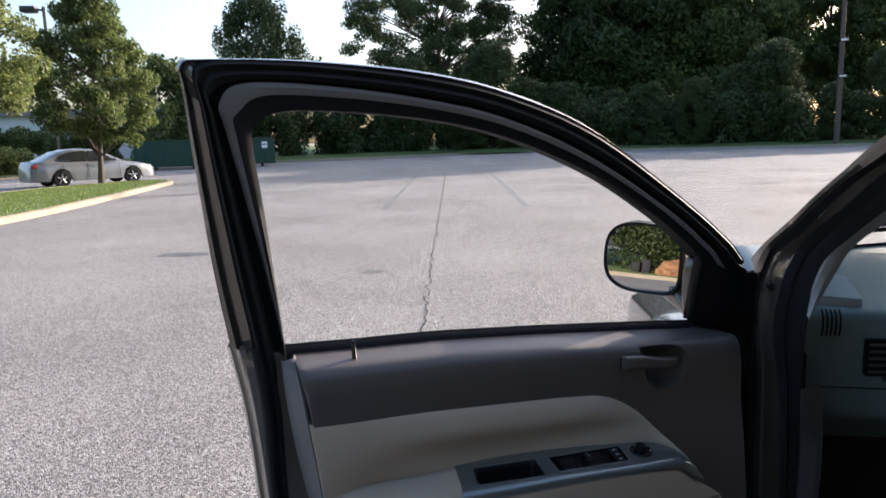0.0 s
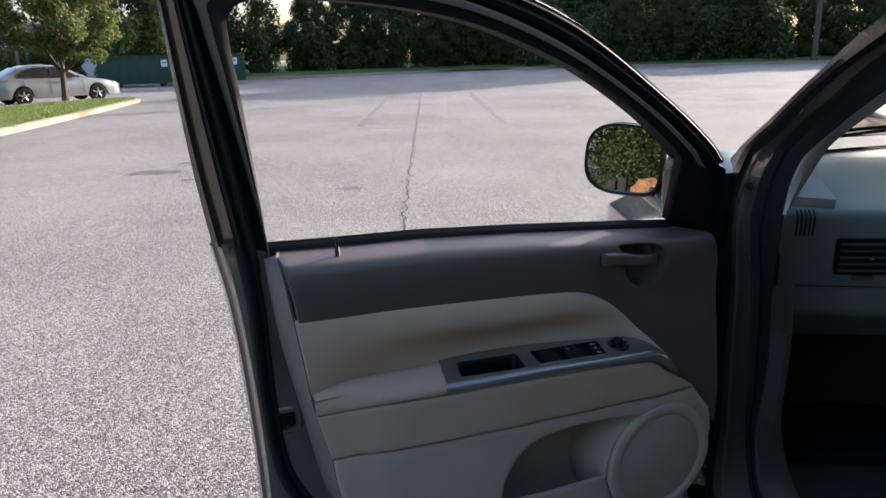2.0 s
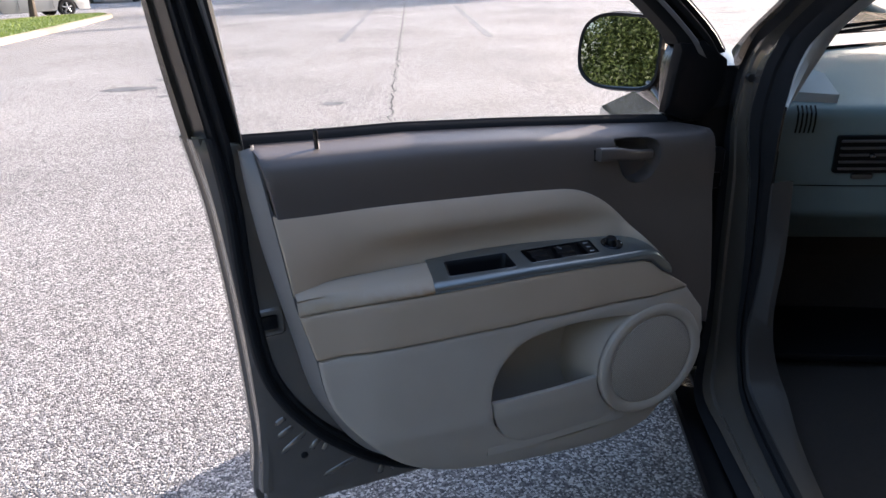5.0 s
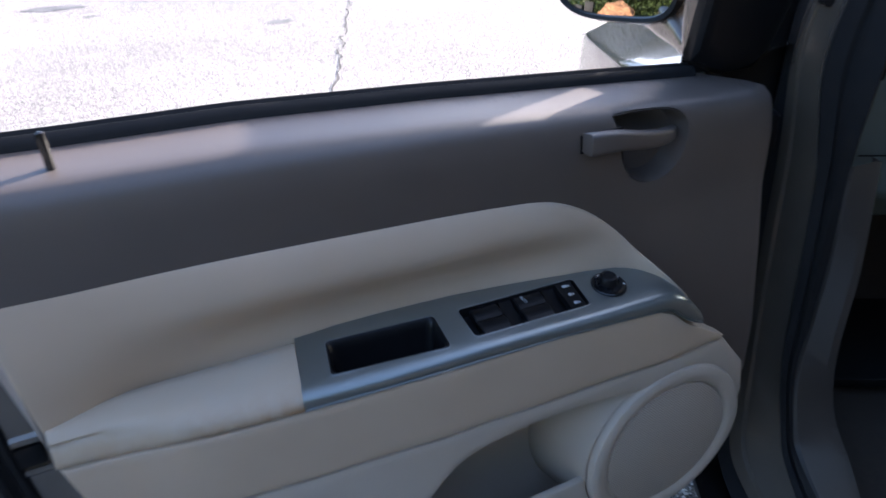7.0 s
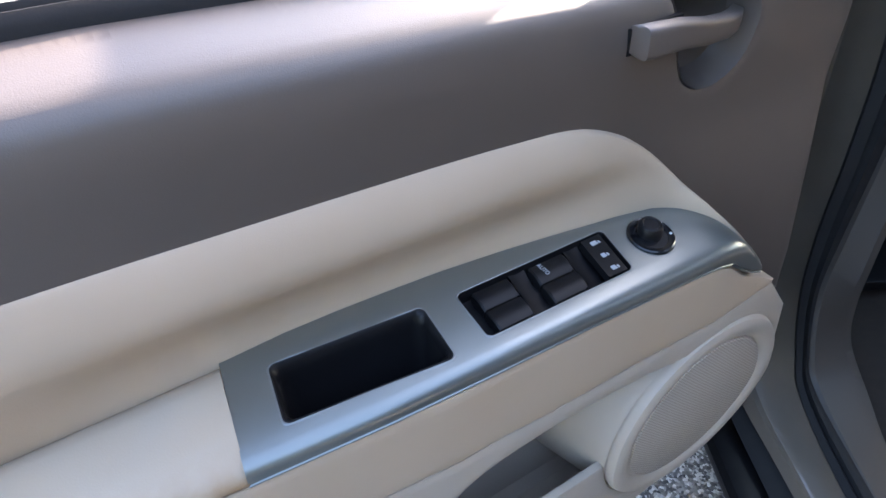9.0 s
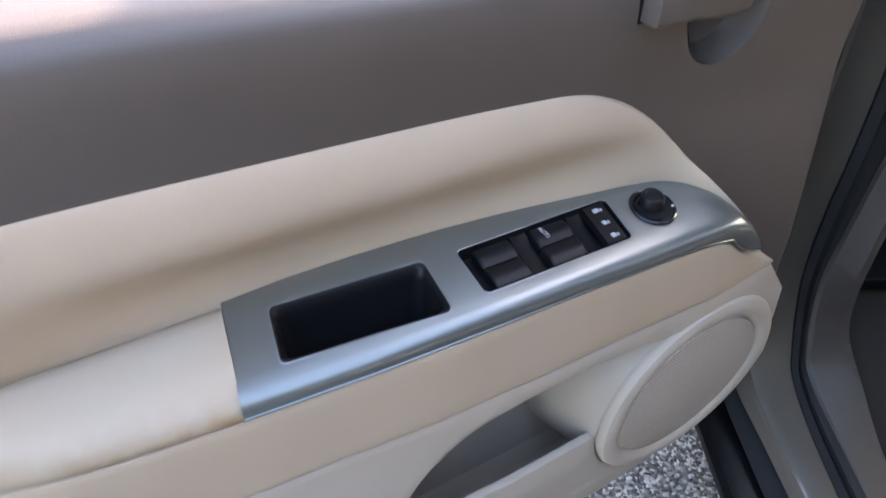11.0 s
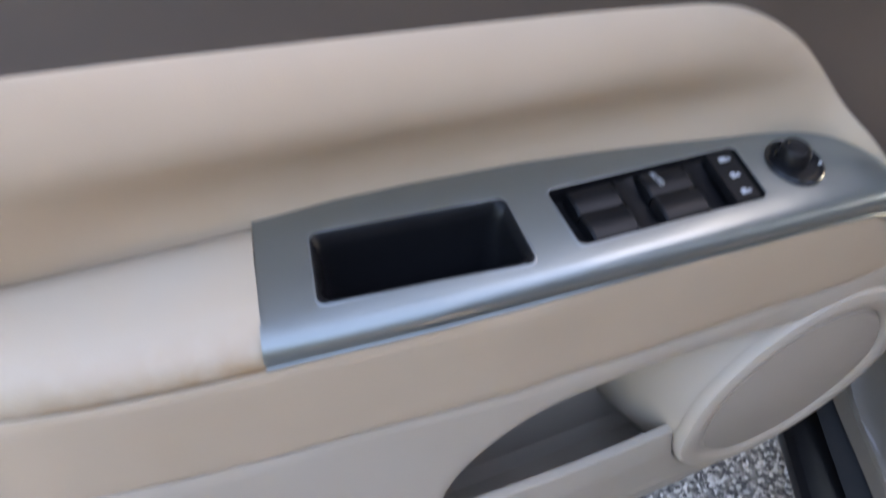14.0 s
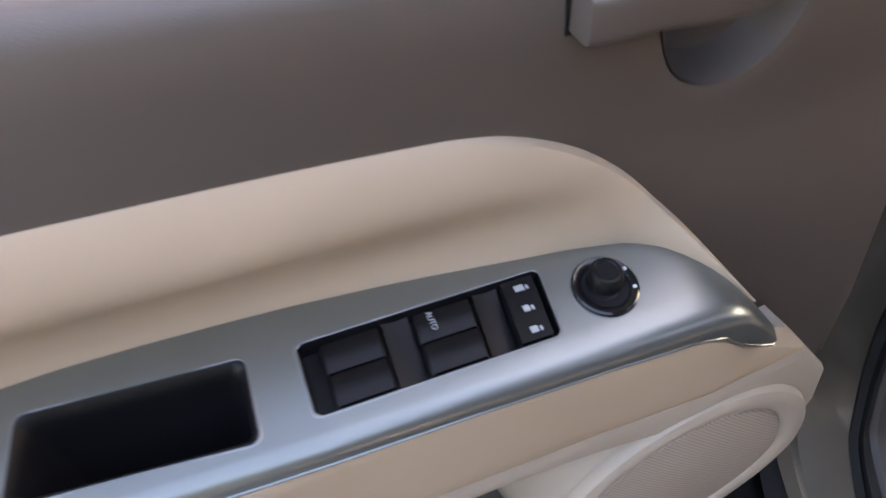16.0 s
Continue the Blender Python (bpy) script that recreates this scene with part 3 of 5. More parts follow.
face_line = [(-0.0745, 0.7065), (0.0, 0.7165), (0.05, 0.7225), (0.10, 0.7245), (0.176, 0.7258), (0.21, 0.7268), (0.30, 0.7285), (0.40, 0.7278), (0.50, 0.7238), (0.60, 0.7178), (0.665, 0.7110), (0.690, 0.6990), (0.715, 0.6760), (0.742, 0.6590), (0.765, 0.645)] + [(u, z + 0.0015) for u, z in SEAM[::-1]]
dpart("armrest_face", panel(face_line, lambda u, z: at(FACE, u) - at(LEAN, u) * max(0.0, 0.71 - z), edge=0.004, skirt=0.02), BEIGE, "beige vinyl armrest face")

# silver switch plate with two openings
CUP, SWITCH = (0.2275, 0.3655), (0.397, 0.574)
PLATE_Z = [(0.18, 0.7525), (0.30, 0.7552), (0.40, 0.7545), (0.50, 0.7495), (0.57, 0.7452), (0.66, 0.7415), (0.74, 0.7390)]
HOLE_BACK = [(0.18, 0.0592), (0.2275, 0.0606), (0.365, 0.072), (0.396, 0.075), (0.574, 0.0705), (0.70, 0.0705)]
HOLE_FRONT = [(0.18, 0.1115), (0.22, 0.1135), (0.363, 0.129), (0.399, 0.1265), (0.567, 0.1235), (0.70, 0.1235)]
SKEW = [(0.192, 0.19), (0.2275, 0.19), (0.365, 0.05), (0.40, 0.0), (0.574, 0.13), (0.60, 0.12), (0.68, 0.0)]


def skew(u, v):
    return u - at(SKEW, u) * (v - 0.065)


def plate_top(u, v):
    return at(PLATE_Z, u) - 0.17 * (v - 0.094)


def on_plate(u, k, up):
    """A point over the openings: k runs from 0 at their back to 1 at their front edge."""
    v = at(HOLE_BACK, u) + k * (at(HOLE_FRONT, u) - at(HOLE_BACK, u))
    return (skew(u, v), -v, plate_top(u, v) + up)


us = [0.192 + (CUP[0] - 0.192) * i / 3 for i in range(3)] + [CUP[0] + (CUP[1] - CUP[0]) * i / 14 for i in range(14)] + [CUP[1] + (SWITCH[0] - CUP[1]) * i / 4 for i in range(4)]
us += [SWITCH[0] + (SWITCH[1] - SWITCH[0]) * i / 16 for i in range(17)] + [0.582, 0.59, 0.60, 0.615, 0.63, 0.645, 0.658, 0.668, 0.677, 0.685, 0.692, 0.699, 0.706, 0.713, 0.720, 0.727, 0.734, 0.741]
bm = bmesh.new()
grid = []
for u in us:
    vb, vr = at(BACK, u), at([(0.18, 0.131), (0.30, 0.143), (0.40, 0.148), (0.70, 0.150)], u)
    drop = at([(0.67, 0.0), (0.690, 0.002), (0.703, 0.007), (0.715, 0.016), (0.73, 0.032), (0.742, 0.047)], u)
    low = at([(0.18, 0.7265), (0.21, 0.7275), (0.30, 0.7292), (0.40, 0.7285), (0.50, 0.7245), (0.60, 0.7185), (0.665, 0.7120), (0.685, 0.7060), (0.697, 0.6960), (0.710, 0.6850), (0.727, 0.675), (0.741, 0.669)], u)
    h0, h1 = max(vb + 0.004, at(HOLE_BACK, u)), max(vb + 0.005, at(HOLE_FRONT, u))
    line = [(vb - 0.001, -0.012), (vb, -0.002), (vb + 0.003, 0.0), (h0, 0.0), (h1, 0.0), (max(vb + 0.006, vr - 0.0115), 0.0), (max(vb + 0.007, vr - 0.0068), -0.0006), (vr - 0.0030, -0.0022), (vr + 0.0002, -0.0050), (vr + 0.0018, -0.0090)]
    tops = [(v, max(plate_top(u, v) + z - drop, low + 0.006)) for v, z in line]
    feet = [(vr + 0.0016, low + 0.0042), (vr + 0.0004, low + 0.0032), (vr + 0.0020, low + 0.0022), (vr + 0.0014, low), (vr - 0.004, low - 0.0025)]
    grid.append([bm.verts.new((skew(u, v), -v, z)) for v, z in tops + feet])
for i in range(len(us) - 1):
    for j in range(14):
        mid = (us[i] + us[i + 1]) / 2
        if j == 3 and (CUP[0] < mid < CUP[1] or SWITCH[0] < mid < SWITCH[1]):
            continue
        bm.faces.new((grid[i][j], grid[i][j + 1], grid[i + 1][j + 1], grid[i + 1][j]))
bm.faces.new(grid[0])
bm.faces.new(grid[-1][::-1])
bmesh.ops.recalc_face_normals(bm, faces=bm.faces[:])
dpart("switch_plate", bm, SILVER, "satin silver plastic switch plate", 40)


def hole_ring(span, g, up, r):
    """A rounded ring just inside an opening: g metres in from its edge, up from the plate."""
    deep = 0.055
    return [on_plate(x, y / deep, up) for x, y in rounded(span[0] + g, span[1] - g, g, deep - g, r)]


# grab cup
bm = loft([hole_ring(CUP, g, z, r) for g, z, r in ((-0.0008, 0.0002, 0.005), (0.001, 0.0004, 0.006), (0.003, -0.002, 0.008), (0.005, -0.012, 0.010), (0.009, -0.060, 0.012), (0.016, -0.072, 0.012))], close=True)
bm.faces.new([v for v in bm.verts][-20:])
dpart("grab_cup", bm, BLACK, "black plastic grab cup")
for name, span in (("cup_rim", CUP), ("switch_rim", SWITCH)):
    dpart(name, loft([hole_ring(span, g, dz, 0.006) for g, dz in ((-0.0016, 0.0001), (-0.0011, 0.0005), (-0.0005, 0.0006), (0.0002, 0.0002))], close=True), RIM_SILVER)
# window switches
bm = loft([hole_ring(SWITCH, g, z, 0.003) for g, z in ((-0.0006, 0.0002), (0.0006, 0.0004), (0.0015, -0.003), (0.002, -0.012))], close=True)
bm.faces.new([v for v in bm.verts][-20:])
dpart("switch_bezel", bm, BLACK, "black switch bezel")
for u0, u1 in ((0.411, 0.453), (0.476, 0.520)):
    for k0, k1 in ((0.08, 0.485), (0.515, 0.93)):
        rows = []
        for i in range(9):
            t = i / 8
            k = k0 + (k1 - k0) * t
            h = -0.0030 + 0.0026 * math.sin(math.pi * (0.06 + 0.84 * (t if k0 > 0.3 else 1 - t)))
            rows.append([on_plate(u, k, d) for u, d in ((u0, -0.011), (u0 + 0.0008, h - 0.0015), (u0 + 0.0025, h), (u1 - 0.0025, h), (u1 - 0.0008, h - 0.0015), (u1, -0.011))])
        dpart("window_rocker", loft(rows, ends=False), BLACK, "black rocker switch")
for u0, u1 in ((0.455, 0.474), (0.522, 0.541)):
    dpart("switch_well", loft([[on_plate(u0, k, a), on_plate((u0 + u1) / 2, k, b), on_plate(u1, k, c)] for k, a, b, c in ((0.03, -0.004, -0.006, -0.005), (0.35, -0.006, -0.009, -0.010), (0.95, -0.008, -0.0105, -0.011))]), BLACK)
dpart("lock_switch", loft([[on_plate(u, k, d) for u, d in ((0.543, -0.008), (0.544, 0.0), (0.5685, 0.0), (0.5695, -0.008))] for k in (0.05, 0.28, 0.51, 0.74, 0.95)]), BLACK, "black lock switch with white marks")
for k, w in ((0.19, 0.0036), (0.50, 0.0024), (0.81, 0.0028)):
    x, y, z = on_plate(0.556, k, 0.0)
    bm = box(x - w, x + w, y - 0.0026, y + 0.0026, z - 0.0006, z + 0.0007, 0.0004)
    box(x + w + 0.0012, x + w + 0.0030, y - 0.0026, y + 0.001, z - 0.0006, z + 0.0007, 0.0003, bm=bm)
    dpart("lock_mark", bm, PRINT, "small pale printed lock mark")
word = bpy.data.curves.new("rocker_mark", "FONT")
word.body, word.size, word.extrude, word.align_x, word.align_y = "AUTO", 0.0058, 0.0002, "CENTER", "CENTER"
lettering = bpy.data.objects.new("rocker_mark", word)
me = bpy.data.meshes.new_from_object(lettering)
bpy.data.objects.remove(lettering)
bm = bmesh.new()
bm.from_mesh(me)
x, y, z = on_plate(0.4885, 0.26, 0.0004)
bmesh.ops.transform(bm, matrix=pose(x, y, z, 9, 0, -90), verts=bm.verts[:])
dpart("rocker_mark", bm, PRINT, "small pale printed word", 0)

# mirror adjuster
kx, ky = 0.6125, -0.100
kz = plate_top(kx, -ky) - 0.002


def lathe(rows, cx, cy, n=32, tilt=0.17):
    rings = [[(cx + r * math.cos(2 * math.pi * i / n), cy + r * math.sin(2 * math.pi * i / n), z + tilt * r * math.sin(2 * math.pi * i / n)) for i in range(n)] for r, z in rows]
    bm = loft(rings, close=True)
    bm.faces.new([v for v in bm.verts][-n:])
    bmesh.ops.recalc_face_normals(bm, faces=bm.faces[:])
    return bm


dpart("adjuster_ring", lathe([(0.0240, kz), (0.0240, kz + 0.0045), (0.0226, kz + 0.0055), (0.0180, kz + 0.0045), (0.0170, kz + 0.0036), (0.007, kz + 0.0034)], kx, ky), GLOSS_BLACK, "black mirror adjuster ring")
dpart("adjuster_knob", lathe([(0.0125, kz + 0.002), (0.0125, kz + 0.012), (0.0105, kz + 0.015), (0.0085, kz + 0.0155), (0.0075, kz + 0.0145)], kx + 0.002, ky + 0.004), BLACK, "black four-way adjuster knob")
for t in (70, 20, -25):
    c = (kx + 0.0204 * math.cos(radians(t)), ky + 0.0204 * math.sin(radians(t)))
    dpart("adjuster_mark", box(c[0] - 0.0013, c[0] + 0.0013, c[1] - 0.0013, c[1] + 0.0013, kz + 0.0030, kz + 0.0062 + 0.17 * (c[1] - ky), 0.0005), WHITE)

# lower panel with its pocket and loudspeaker
SPX, SPZ, SPR = 0.712, 0.448, 0.146
LOW = lambda u, z: at(FACE, u) - 0.002 - 0.09 * at(LEAN, u) - 0.028 * max(0.0, 0.40 - z) / 0.16
low_line = curve2([(-0.0505, 0.6015), (-0.042, 0.54), (-0.022, 0.473), (0.040, 0.388), (0.112, 0.320), (0.212, 0.276), (0.343, 0.257), (0.497, 0.240), (0.640, 0.235), (0.735, 0.258)], 60)
low_line += [(SPX + (SPR + 0.006) * math.cos(radians(t)), SPZ + (SPR + 0.006) * math.sin(radians(t))) for t in range(-64, 10, 7)]
low_line += [(0.869, 0.490), (0.859, 0.548)] + [(u, z - 0.0015) for u, z in SEAM[:0:-1]]
front_foot = curve2([(0.632, 0.305), (0.56, 0.297), (0.47, 0.297), (0.395, 0.308), (0.338, 0.343), (0.310, 0.39), (0.304, 0.438)], 24)
pocket_hole = [(u + 0.0022 * (0.46 - u) / -0.16 if u < 0.46 else u, z - 0.0028 * max(0.0, min(1.0, (0.42 - z) / 0.08))) for u, z in front_foot]
pocket_hole += curve2([(0.301, 0.450), (0.309, 0.495), (0.330, 0.535), (0.361, 0.566), (0.40, 0.582), (0.46, 0.590), (0.53, 0.590), (0.60, 0.585)], 30)
pocket_hole += [(SPX + (SPR - 0.004) * math.cos(radians(t)), SPZ + (SPR - 0.004) * math.sin(radians(t))) for t in (116, 128, 140, 155, 170, 184, 198, 212, 226)]
dpart("lower_panel", panel(low_line, LOW, [pocket_hole], edge=0.008, skirt=0.045), BEIGE_PLASTIC, "beige plastic lower door panel")
# pocket bin behind, and its front below the lip
rows = []
for k in range(17):
    u = 0.295 + k * 0.0225
    d = LOW(u, 0.45)
    back = 0.024 + (d - 0.075 if k == 0 else 0.03 if k == 1 else 0.008 if k == 2 else 0.0)
    rows.append([(u, -(d - 0.008), 0.606), (u, -(back + 0.03), 0.604), (u, -(back + 0.010), 0.585), (u, -back, 0.53), (u, -back, 0.34), (u, -(back + 0.006), 0.305), (u, -(back + 0.02), 0.292), (u, -(d - 0.035), 0.290), (u, -(d - 0.014), 0.30), (u, -(d - 0.014), 0.37)])
bm = loft(rows)
bm.verts.ensure_lookup_table()
bm.faces.new(bm.verts[:10])
bm.faces.new(bm.verts[-10:])
dpart("pocket_bin", bm, BEIGE_PLASTIC, "open beige door pocket")
pocket_front = [(0.304, 0.438), (0.45, 0.437), (0.562, 0.440)] + [(SPX + (SPR + 0.001) * math.cos(radians(t)), SPZ + (SPR + 0.001) * math.sin(radians(t))) for t in (184, 194, 204, 214, 226, 238)]
pocket_front += front_foot[:-1]
dpart("pocket_front", panel(pocket_front, lambda u, z: LOW(u, z) + 0.0005 - 0.007 * max(0.0, min(1.0, (z - 0.32) / 0.11)), edge=0.004, skirt=0.006), BEIGE_PLASTIC, "beige pocket front")


def speaker_rings(rows, n=56):
    rings = [[(SPX + r * math.cos(2 * math.pi * i / n), -(v + 0.141 - 0.02 * r * math.cos(2 * math.pi * i / n) + 0.07 * r * min(0.0, math.sin(2 * math.pi * i / n))), SPZ + r * math.sin(2 * math.pi * i / n)) for i in range(n)] for r, v in rows]
    bm = loft(rings, close=True)
    return bm, n


bm, n = speaker_rings([(SPR - 0.002, -0.016), (SPR - 0.001, 0.000), (SPR - 0.004, 0.006), (SPR - 0.011, 0.0095), (SPR - 0.021, 0.0085), (SPR - 0.029, 0.005), (SPR - 0.032, 0.001)])
dpart("speaker_ring", bm, BEIGE_PLASTIC, "beige loudspeaker ring")
bm, n = speaker_rings([(SPR + 0.030, -0.120), (SPR + 0.014, -0.050), (SPR + 0.005, -0.016), (SPR + 0.0025, -0.0045), (SPR + 0.0012, -0.006), (SPR + 0.0008, -0.020)])
dpart("speaker_well", bm, BEIGE_PLASTIC, "beige wall round the loudspeaker")
bm, n = speaker_rings([(SPR - 0.031, 0.001), (SPR - 0.034, 0.005), (SPR * 0.5, 0.009), (SPR * 0.2, 0.010)])
bm.faces.new([v for v in bm.verts][-n:])
bmesh.ops.recalc_face_normals(bm, faces=bm.faces[:])
dpart("speaker_grille", bm, GRILLE, "perforated beige loudspeaker grille")

# inside handle in its bowl
rings = []
c = Vector((0.705, 0.915))
for s, d in ((1.0, 0.0), (0.985, 0.006), (0.95, 0.022), (0.86, 0.034), (0.6, 0.040)):
    rings.append([(c.x + (p[0] - c.x) * s, -max(upper(p[0], p[1]) - d, -0.026), c.y + (p[1] - c.y) * s) for p in handle_hole])
bm = loft(rings, close=True)
bm.faces.new([v for v in bm.verts][-len(handle_hole):])
dpart("handle_bowl", bm, TRIM_DARK)
rows = []
for u, v, z, h, d in ((0.5895, 0.061, 0.937, 0.0125, 0.006), (0.591, 0.068, 0.937, 0.0145, 0.009), (0.599, 0.070, 0.937, 0.0145, 0.0095), (0.64, 0.068, 0.9335, 0.0130, 0.0095), (0.68, 0.063, 0.9245, 0.0120, 0.009), (0.715, 0.055, 0.9185, 0.0112, 0.009), (0.738, 0.046, 0.9155, 0.0100, 0.009), (0.755, 0.036, 0.914, 0.009, 0.008)):
    rows.append([(u, -(v + d * math.copysign(abs(math.cos(t)) ** 0.45, math.cos(t))), z + h * math.copysign(abs(math.sin(t)) ** 0.45, math.sin(t))) for t in [2 * math.pi * (k + 0.5) / 24 for k in range(24)]])
dpart("inside_handle", loft(rows, close=True, ends=True), TRIM_DARK, "dark grey plastic inside door handle")
dpart("handle_slot", box(0.5872, 0.652, -0.0574, -0.040, 0.9212, 0.9455, 0.0008), BLACK, "dark slot behind the handle's tip")

# lock pin on the sill
dpart("lock_pin", tube([(0.003, -0.016, 0.985), (0.003, -0.016, 1.0), (0.002, -0.015, 1.042), (0.002, -0.0145, 1.049), (0.002, -0.0145, 1.051)], [0.007, 0.0045, 0.0048, 0.004, 0.0015], 10), GLOSS_BLACK, "black lock pin")

# outside mirror
def ring_at(s, depth, n=48):
    """Outline of the mirror head; s shrinks it, depth runs forward from the glass."""
    out = []
    for i in range(n):
        t = 2 * math.pi * i / n
        p = 0.78 if math.cos(t) < 0 else 0.42
        w = abs(math.cos(t)) ** p * math.copysign(1, math.cos(t))
        h = abs(math.sin(t)) ** (0.72 if math.cos(t) < 0 else 0.42) * math.copysign(1, math.sin(t))
        wide = 0.128 if w < 0 else 0.122
        out.append(MIRROR_POSE @ Vector((w * wide * s, depth, h * 0.094 * s * (1.0 - 0.05 * w))))
    return out


MIRROR_POSE = pose(0.843, 0.225, 1.106) @ Euler((radians(-7), 0, radians(-72))).to_matrix().to_4x4()
bm = loft([ring_at(0.90, 0.009), ring_at(0.925, -0.001), ring_at(0.985, -0.002), ring_at(1.005, 0.004), ring_at(1.01, 0.010)], close=True)
bmesh.ops.recalc_face_normals(bm, faces=bm.faces[:])
dpart("mirror_bezel", bm, BLACK, "black mirror bezel")
bm = loft([ring_at(1.0, 0.008), ring_at(1.035, 0.022), ring_at(1.01, 0.06), ring_at(0.85, 0.10), ring_at(0.45, 0.125)], close=True)
bm.faces.new([v for v in bm.verts][-48:])
bmesh.ops.recalc_face_normals(bm, faces=bm.faces[:])
dpart("mirror_housing", bm, PAINT, "khaki outside mirror housing")
facing = (DOOR.inverted().to_3x3() @ Vector((-0.7293, -0.6780, 0.0917))).normalized()
glass_hub = MIRROR_POSE @ Vector((0, 0.006, 0))
TURN_GLASS = Matrix.Translation(glass_hub) @ (MIRROR_POSE.to_3x3() @ Vector((0, -1, 0))).rotation_difference(facing).to_matrix().to_4x4() @ Matrix.Translation(-glass_hub)
bm = loft([[TURN_GLASS @ p for p in ring_at(0.905 * s, 0.006)] for s in (1.0, 0.5)], close=True)
bm.faces.new([v for v in bm.verts][-48:])
bmesh.ops.recalc_face_normals(bm, faces=bm.faces[:])
dpart("mirror_glass", bm, MIRROR, "outside mirror glass", 60)
rows = []
for y, u0, u1, z0, z1 in ((0.030, 0.842, 0.985, 0.970, 1.145), (0.052, 0.838, 0.982, 0.970, 1.145), (0.059, 0.840, 0.978, 0.972, 1.135), (0.063, 0.850, 0.972, 0.976, 1.005), (0.100, 0.862, 0.965, 0.982, 1.026), (0.150, 0.872, 0.960, 0.988, 1.052), (0.200, 0.885, 0.950, 0.994, 1.085)):
    rows.append([((u0 + u1) / 2 + (u1 - u0) / 2 * math.copysign(abs(math.cos(t)) ** 0.5, math.cos(t)), y, (z0 + z1) / 2 + (z1 - z0) / 2 * math.copysign(abs(math.sin(t)) ** 0.5, math.sin(t))) for t in [2 * math.pi * k / 28 for k in range(28)]])
dpart("mirror_arm", loft(rows, close=True, ends=True), PAINT, "khaki mirror arm")


# ---- the car: body round the door opening ----
def cpart(name, bm, mat, label="", smooth=35):
    return part(name, bm, mat, car, label, smooth)


def strip(lines, n=70):
    """A skin between space curves, each given by its knots (inboard, forward, up)."""
    cs = [spline(k, n) for k in lines]
    return loft([[c[i] for c in cs] for i in range(n)])


# knots run from the roof down the pillar, down the front of the opening and back along the sill
LIP = [(0.245, -0.88, 1.575), (0.205, -0.64, 1.482), (0.164, -0.441, 1.387), (0.152, -0.312, 1.332), (0.140, -0.203, 1.276), (0.126, -0.105, 1.215), (0.112, 0.02, 1.145), (0.098, 0.072, 1.06), (0.088, 0.075, 0.95), (0.085, 0.075, 0.80), (0.085, 0.07, 0.62), (0.085, 0.062, 0.48), (0.080, 0.045, 0.36), (0.062, 0.010, 0.27), (0.046, -0.06, 0.215), (0.054, -0.22, 0.192), (0.068, -0.6, 0.188), (0.068, -1.2, 0.188)]
GAP = [(0.255, -0.875, 1.555), (0.215, -0.63, 1.465), (0.176, -0.415, 1.371), (0.162, -0.287, 1.311), (0.148, -0.182, 1.247), (0.134, -0.075, 1.18), (0.121, 0.029, 1.122), (0.108, 0.060, 1.065), (0.092, 0.055, 0.95), (0.10, 0.06, 0.80), (0.10, 0.06, 0.62), (0.10, 0.055, 0.48), (0.098, 0.04, 0.37), (0.082, 0.005, 0.29), (0.066, -0.07, 0.228), (0.082, -0.22, 0.205), (0.100, -0.6, 0.202), (0.100, -1.2, 0.202)]
JAMB = [(0.268, -0.87, 1.535), (0.228, -0.61, 1.445), (0.190, -0.384, 1.346), (0.174, -0.259, 1.275), (0.163, -0.150, 1.218), (0.150, -0.062, 1.160), (0.139, -0.033, 1.112), (0.128, -0.016, 1.062), (0.117, -0.004, 0.95), (0.135, -0.010, 0.80), (0.142, -0.010, 0.64), (0.148, -0.003, 0.51), (0.143, -0.025, 0.40), (0.146, -0.065, 0.30), (0.147, -0.110, 0.252), (0.146, -0.26, 0.228), (0.146, -0.6, 0.222), (0.146, -1.2, 0.222)]
SEAL = [(0.295, -0.85, 1.49), (0.25, -0.57, 1.385), (0.220, -0.37, 1.292), (0.207, -0.265, 1.237), (0.196, -0.190, 1.188), (0.183, -0.120, 1.135), (0.174, -0.095, 1.09), (0.168, -0.088, 1.05), (0.163, -0.075, 0.95), (0.174, -0.032, 0.80), (0.182, -0.018, 0.64), (0.178, -0.016, 0.51), (0.161, -0.036, 0.41), (0.161, -0.070, 0.31), (0.167, -0.108, 0.258), (0.174, -0.26, 0.236), (0.176, -0.6, 0.228), (0.176, -1.2, 0.228)]
RIM = [(0.255, -0.86, 1.60), (0.21, -0.62, 1.505), (0.166, -0.433, 1.417), (0.151, -0.311, 1.352), (0.139, -0.202, 1.296), (0.124, -0.078, 1.225), (0.105, 0.073, 1.143), (0.097, 0.139, 1.103)]


def shifted(line, b=0.0, f=0.0, z=0.0):
    return [(p[0] + b, p[1] + f, p[2] + z) for p in line]


def blend(la, lb, t):
    return [tuple(x + (y - x) * t for x, y in zip(p, q)) for p, q in zip(la, lb)]


cpart("gap_strip", strip([shifted(LIP, 0.004, 0.014, -0.004), LIP, shifted(blend(LIP, GAP, 0.5), 0.002, 0.004, -0.002), shifted(GAP, 0.002, 0.006, -0.003), shifted(GAP, 0.01, 0.03, 0.0)], 110), RUBBER, "black rubber strip along the pillar")
cpart("door_jamb", strip([shifted(GAP, 0.004, 0.014, -0.002), GAP, shifted(blend(GAP, JAMB, 0.22), 0.0, -0.002, 0.003), shifted(blend(GAP, JAMB, 0.32), 0.003, 0.005, -0.003), shifted(blend(GAP, JAMB, 0.75), 0.005, 0.006, -0.005), JAMB, shifted(JAMB, 0.02, 0.02, 0.0)], 110), PAINT_INNER, "khaki painted door jamb and sill")
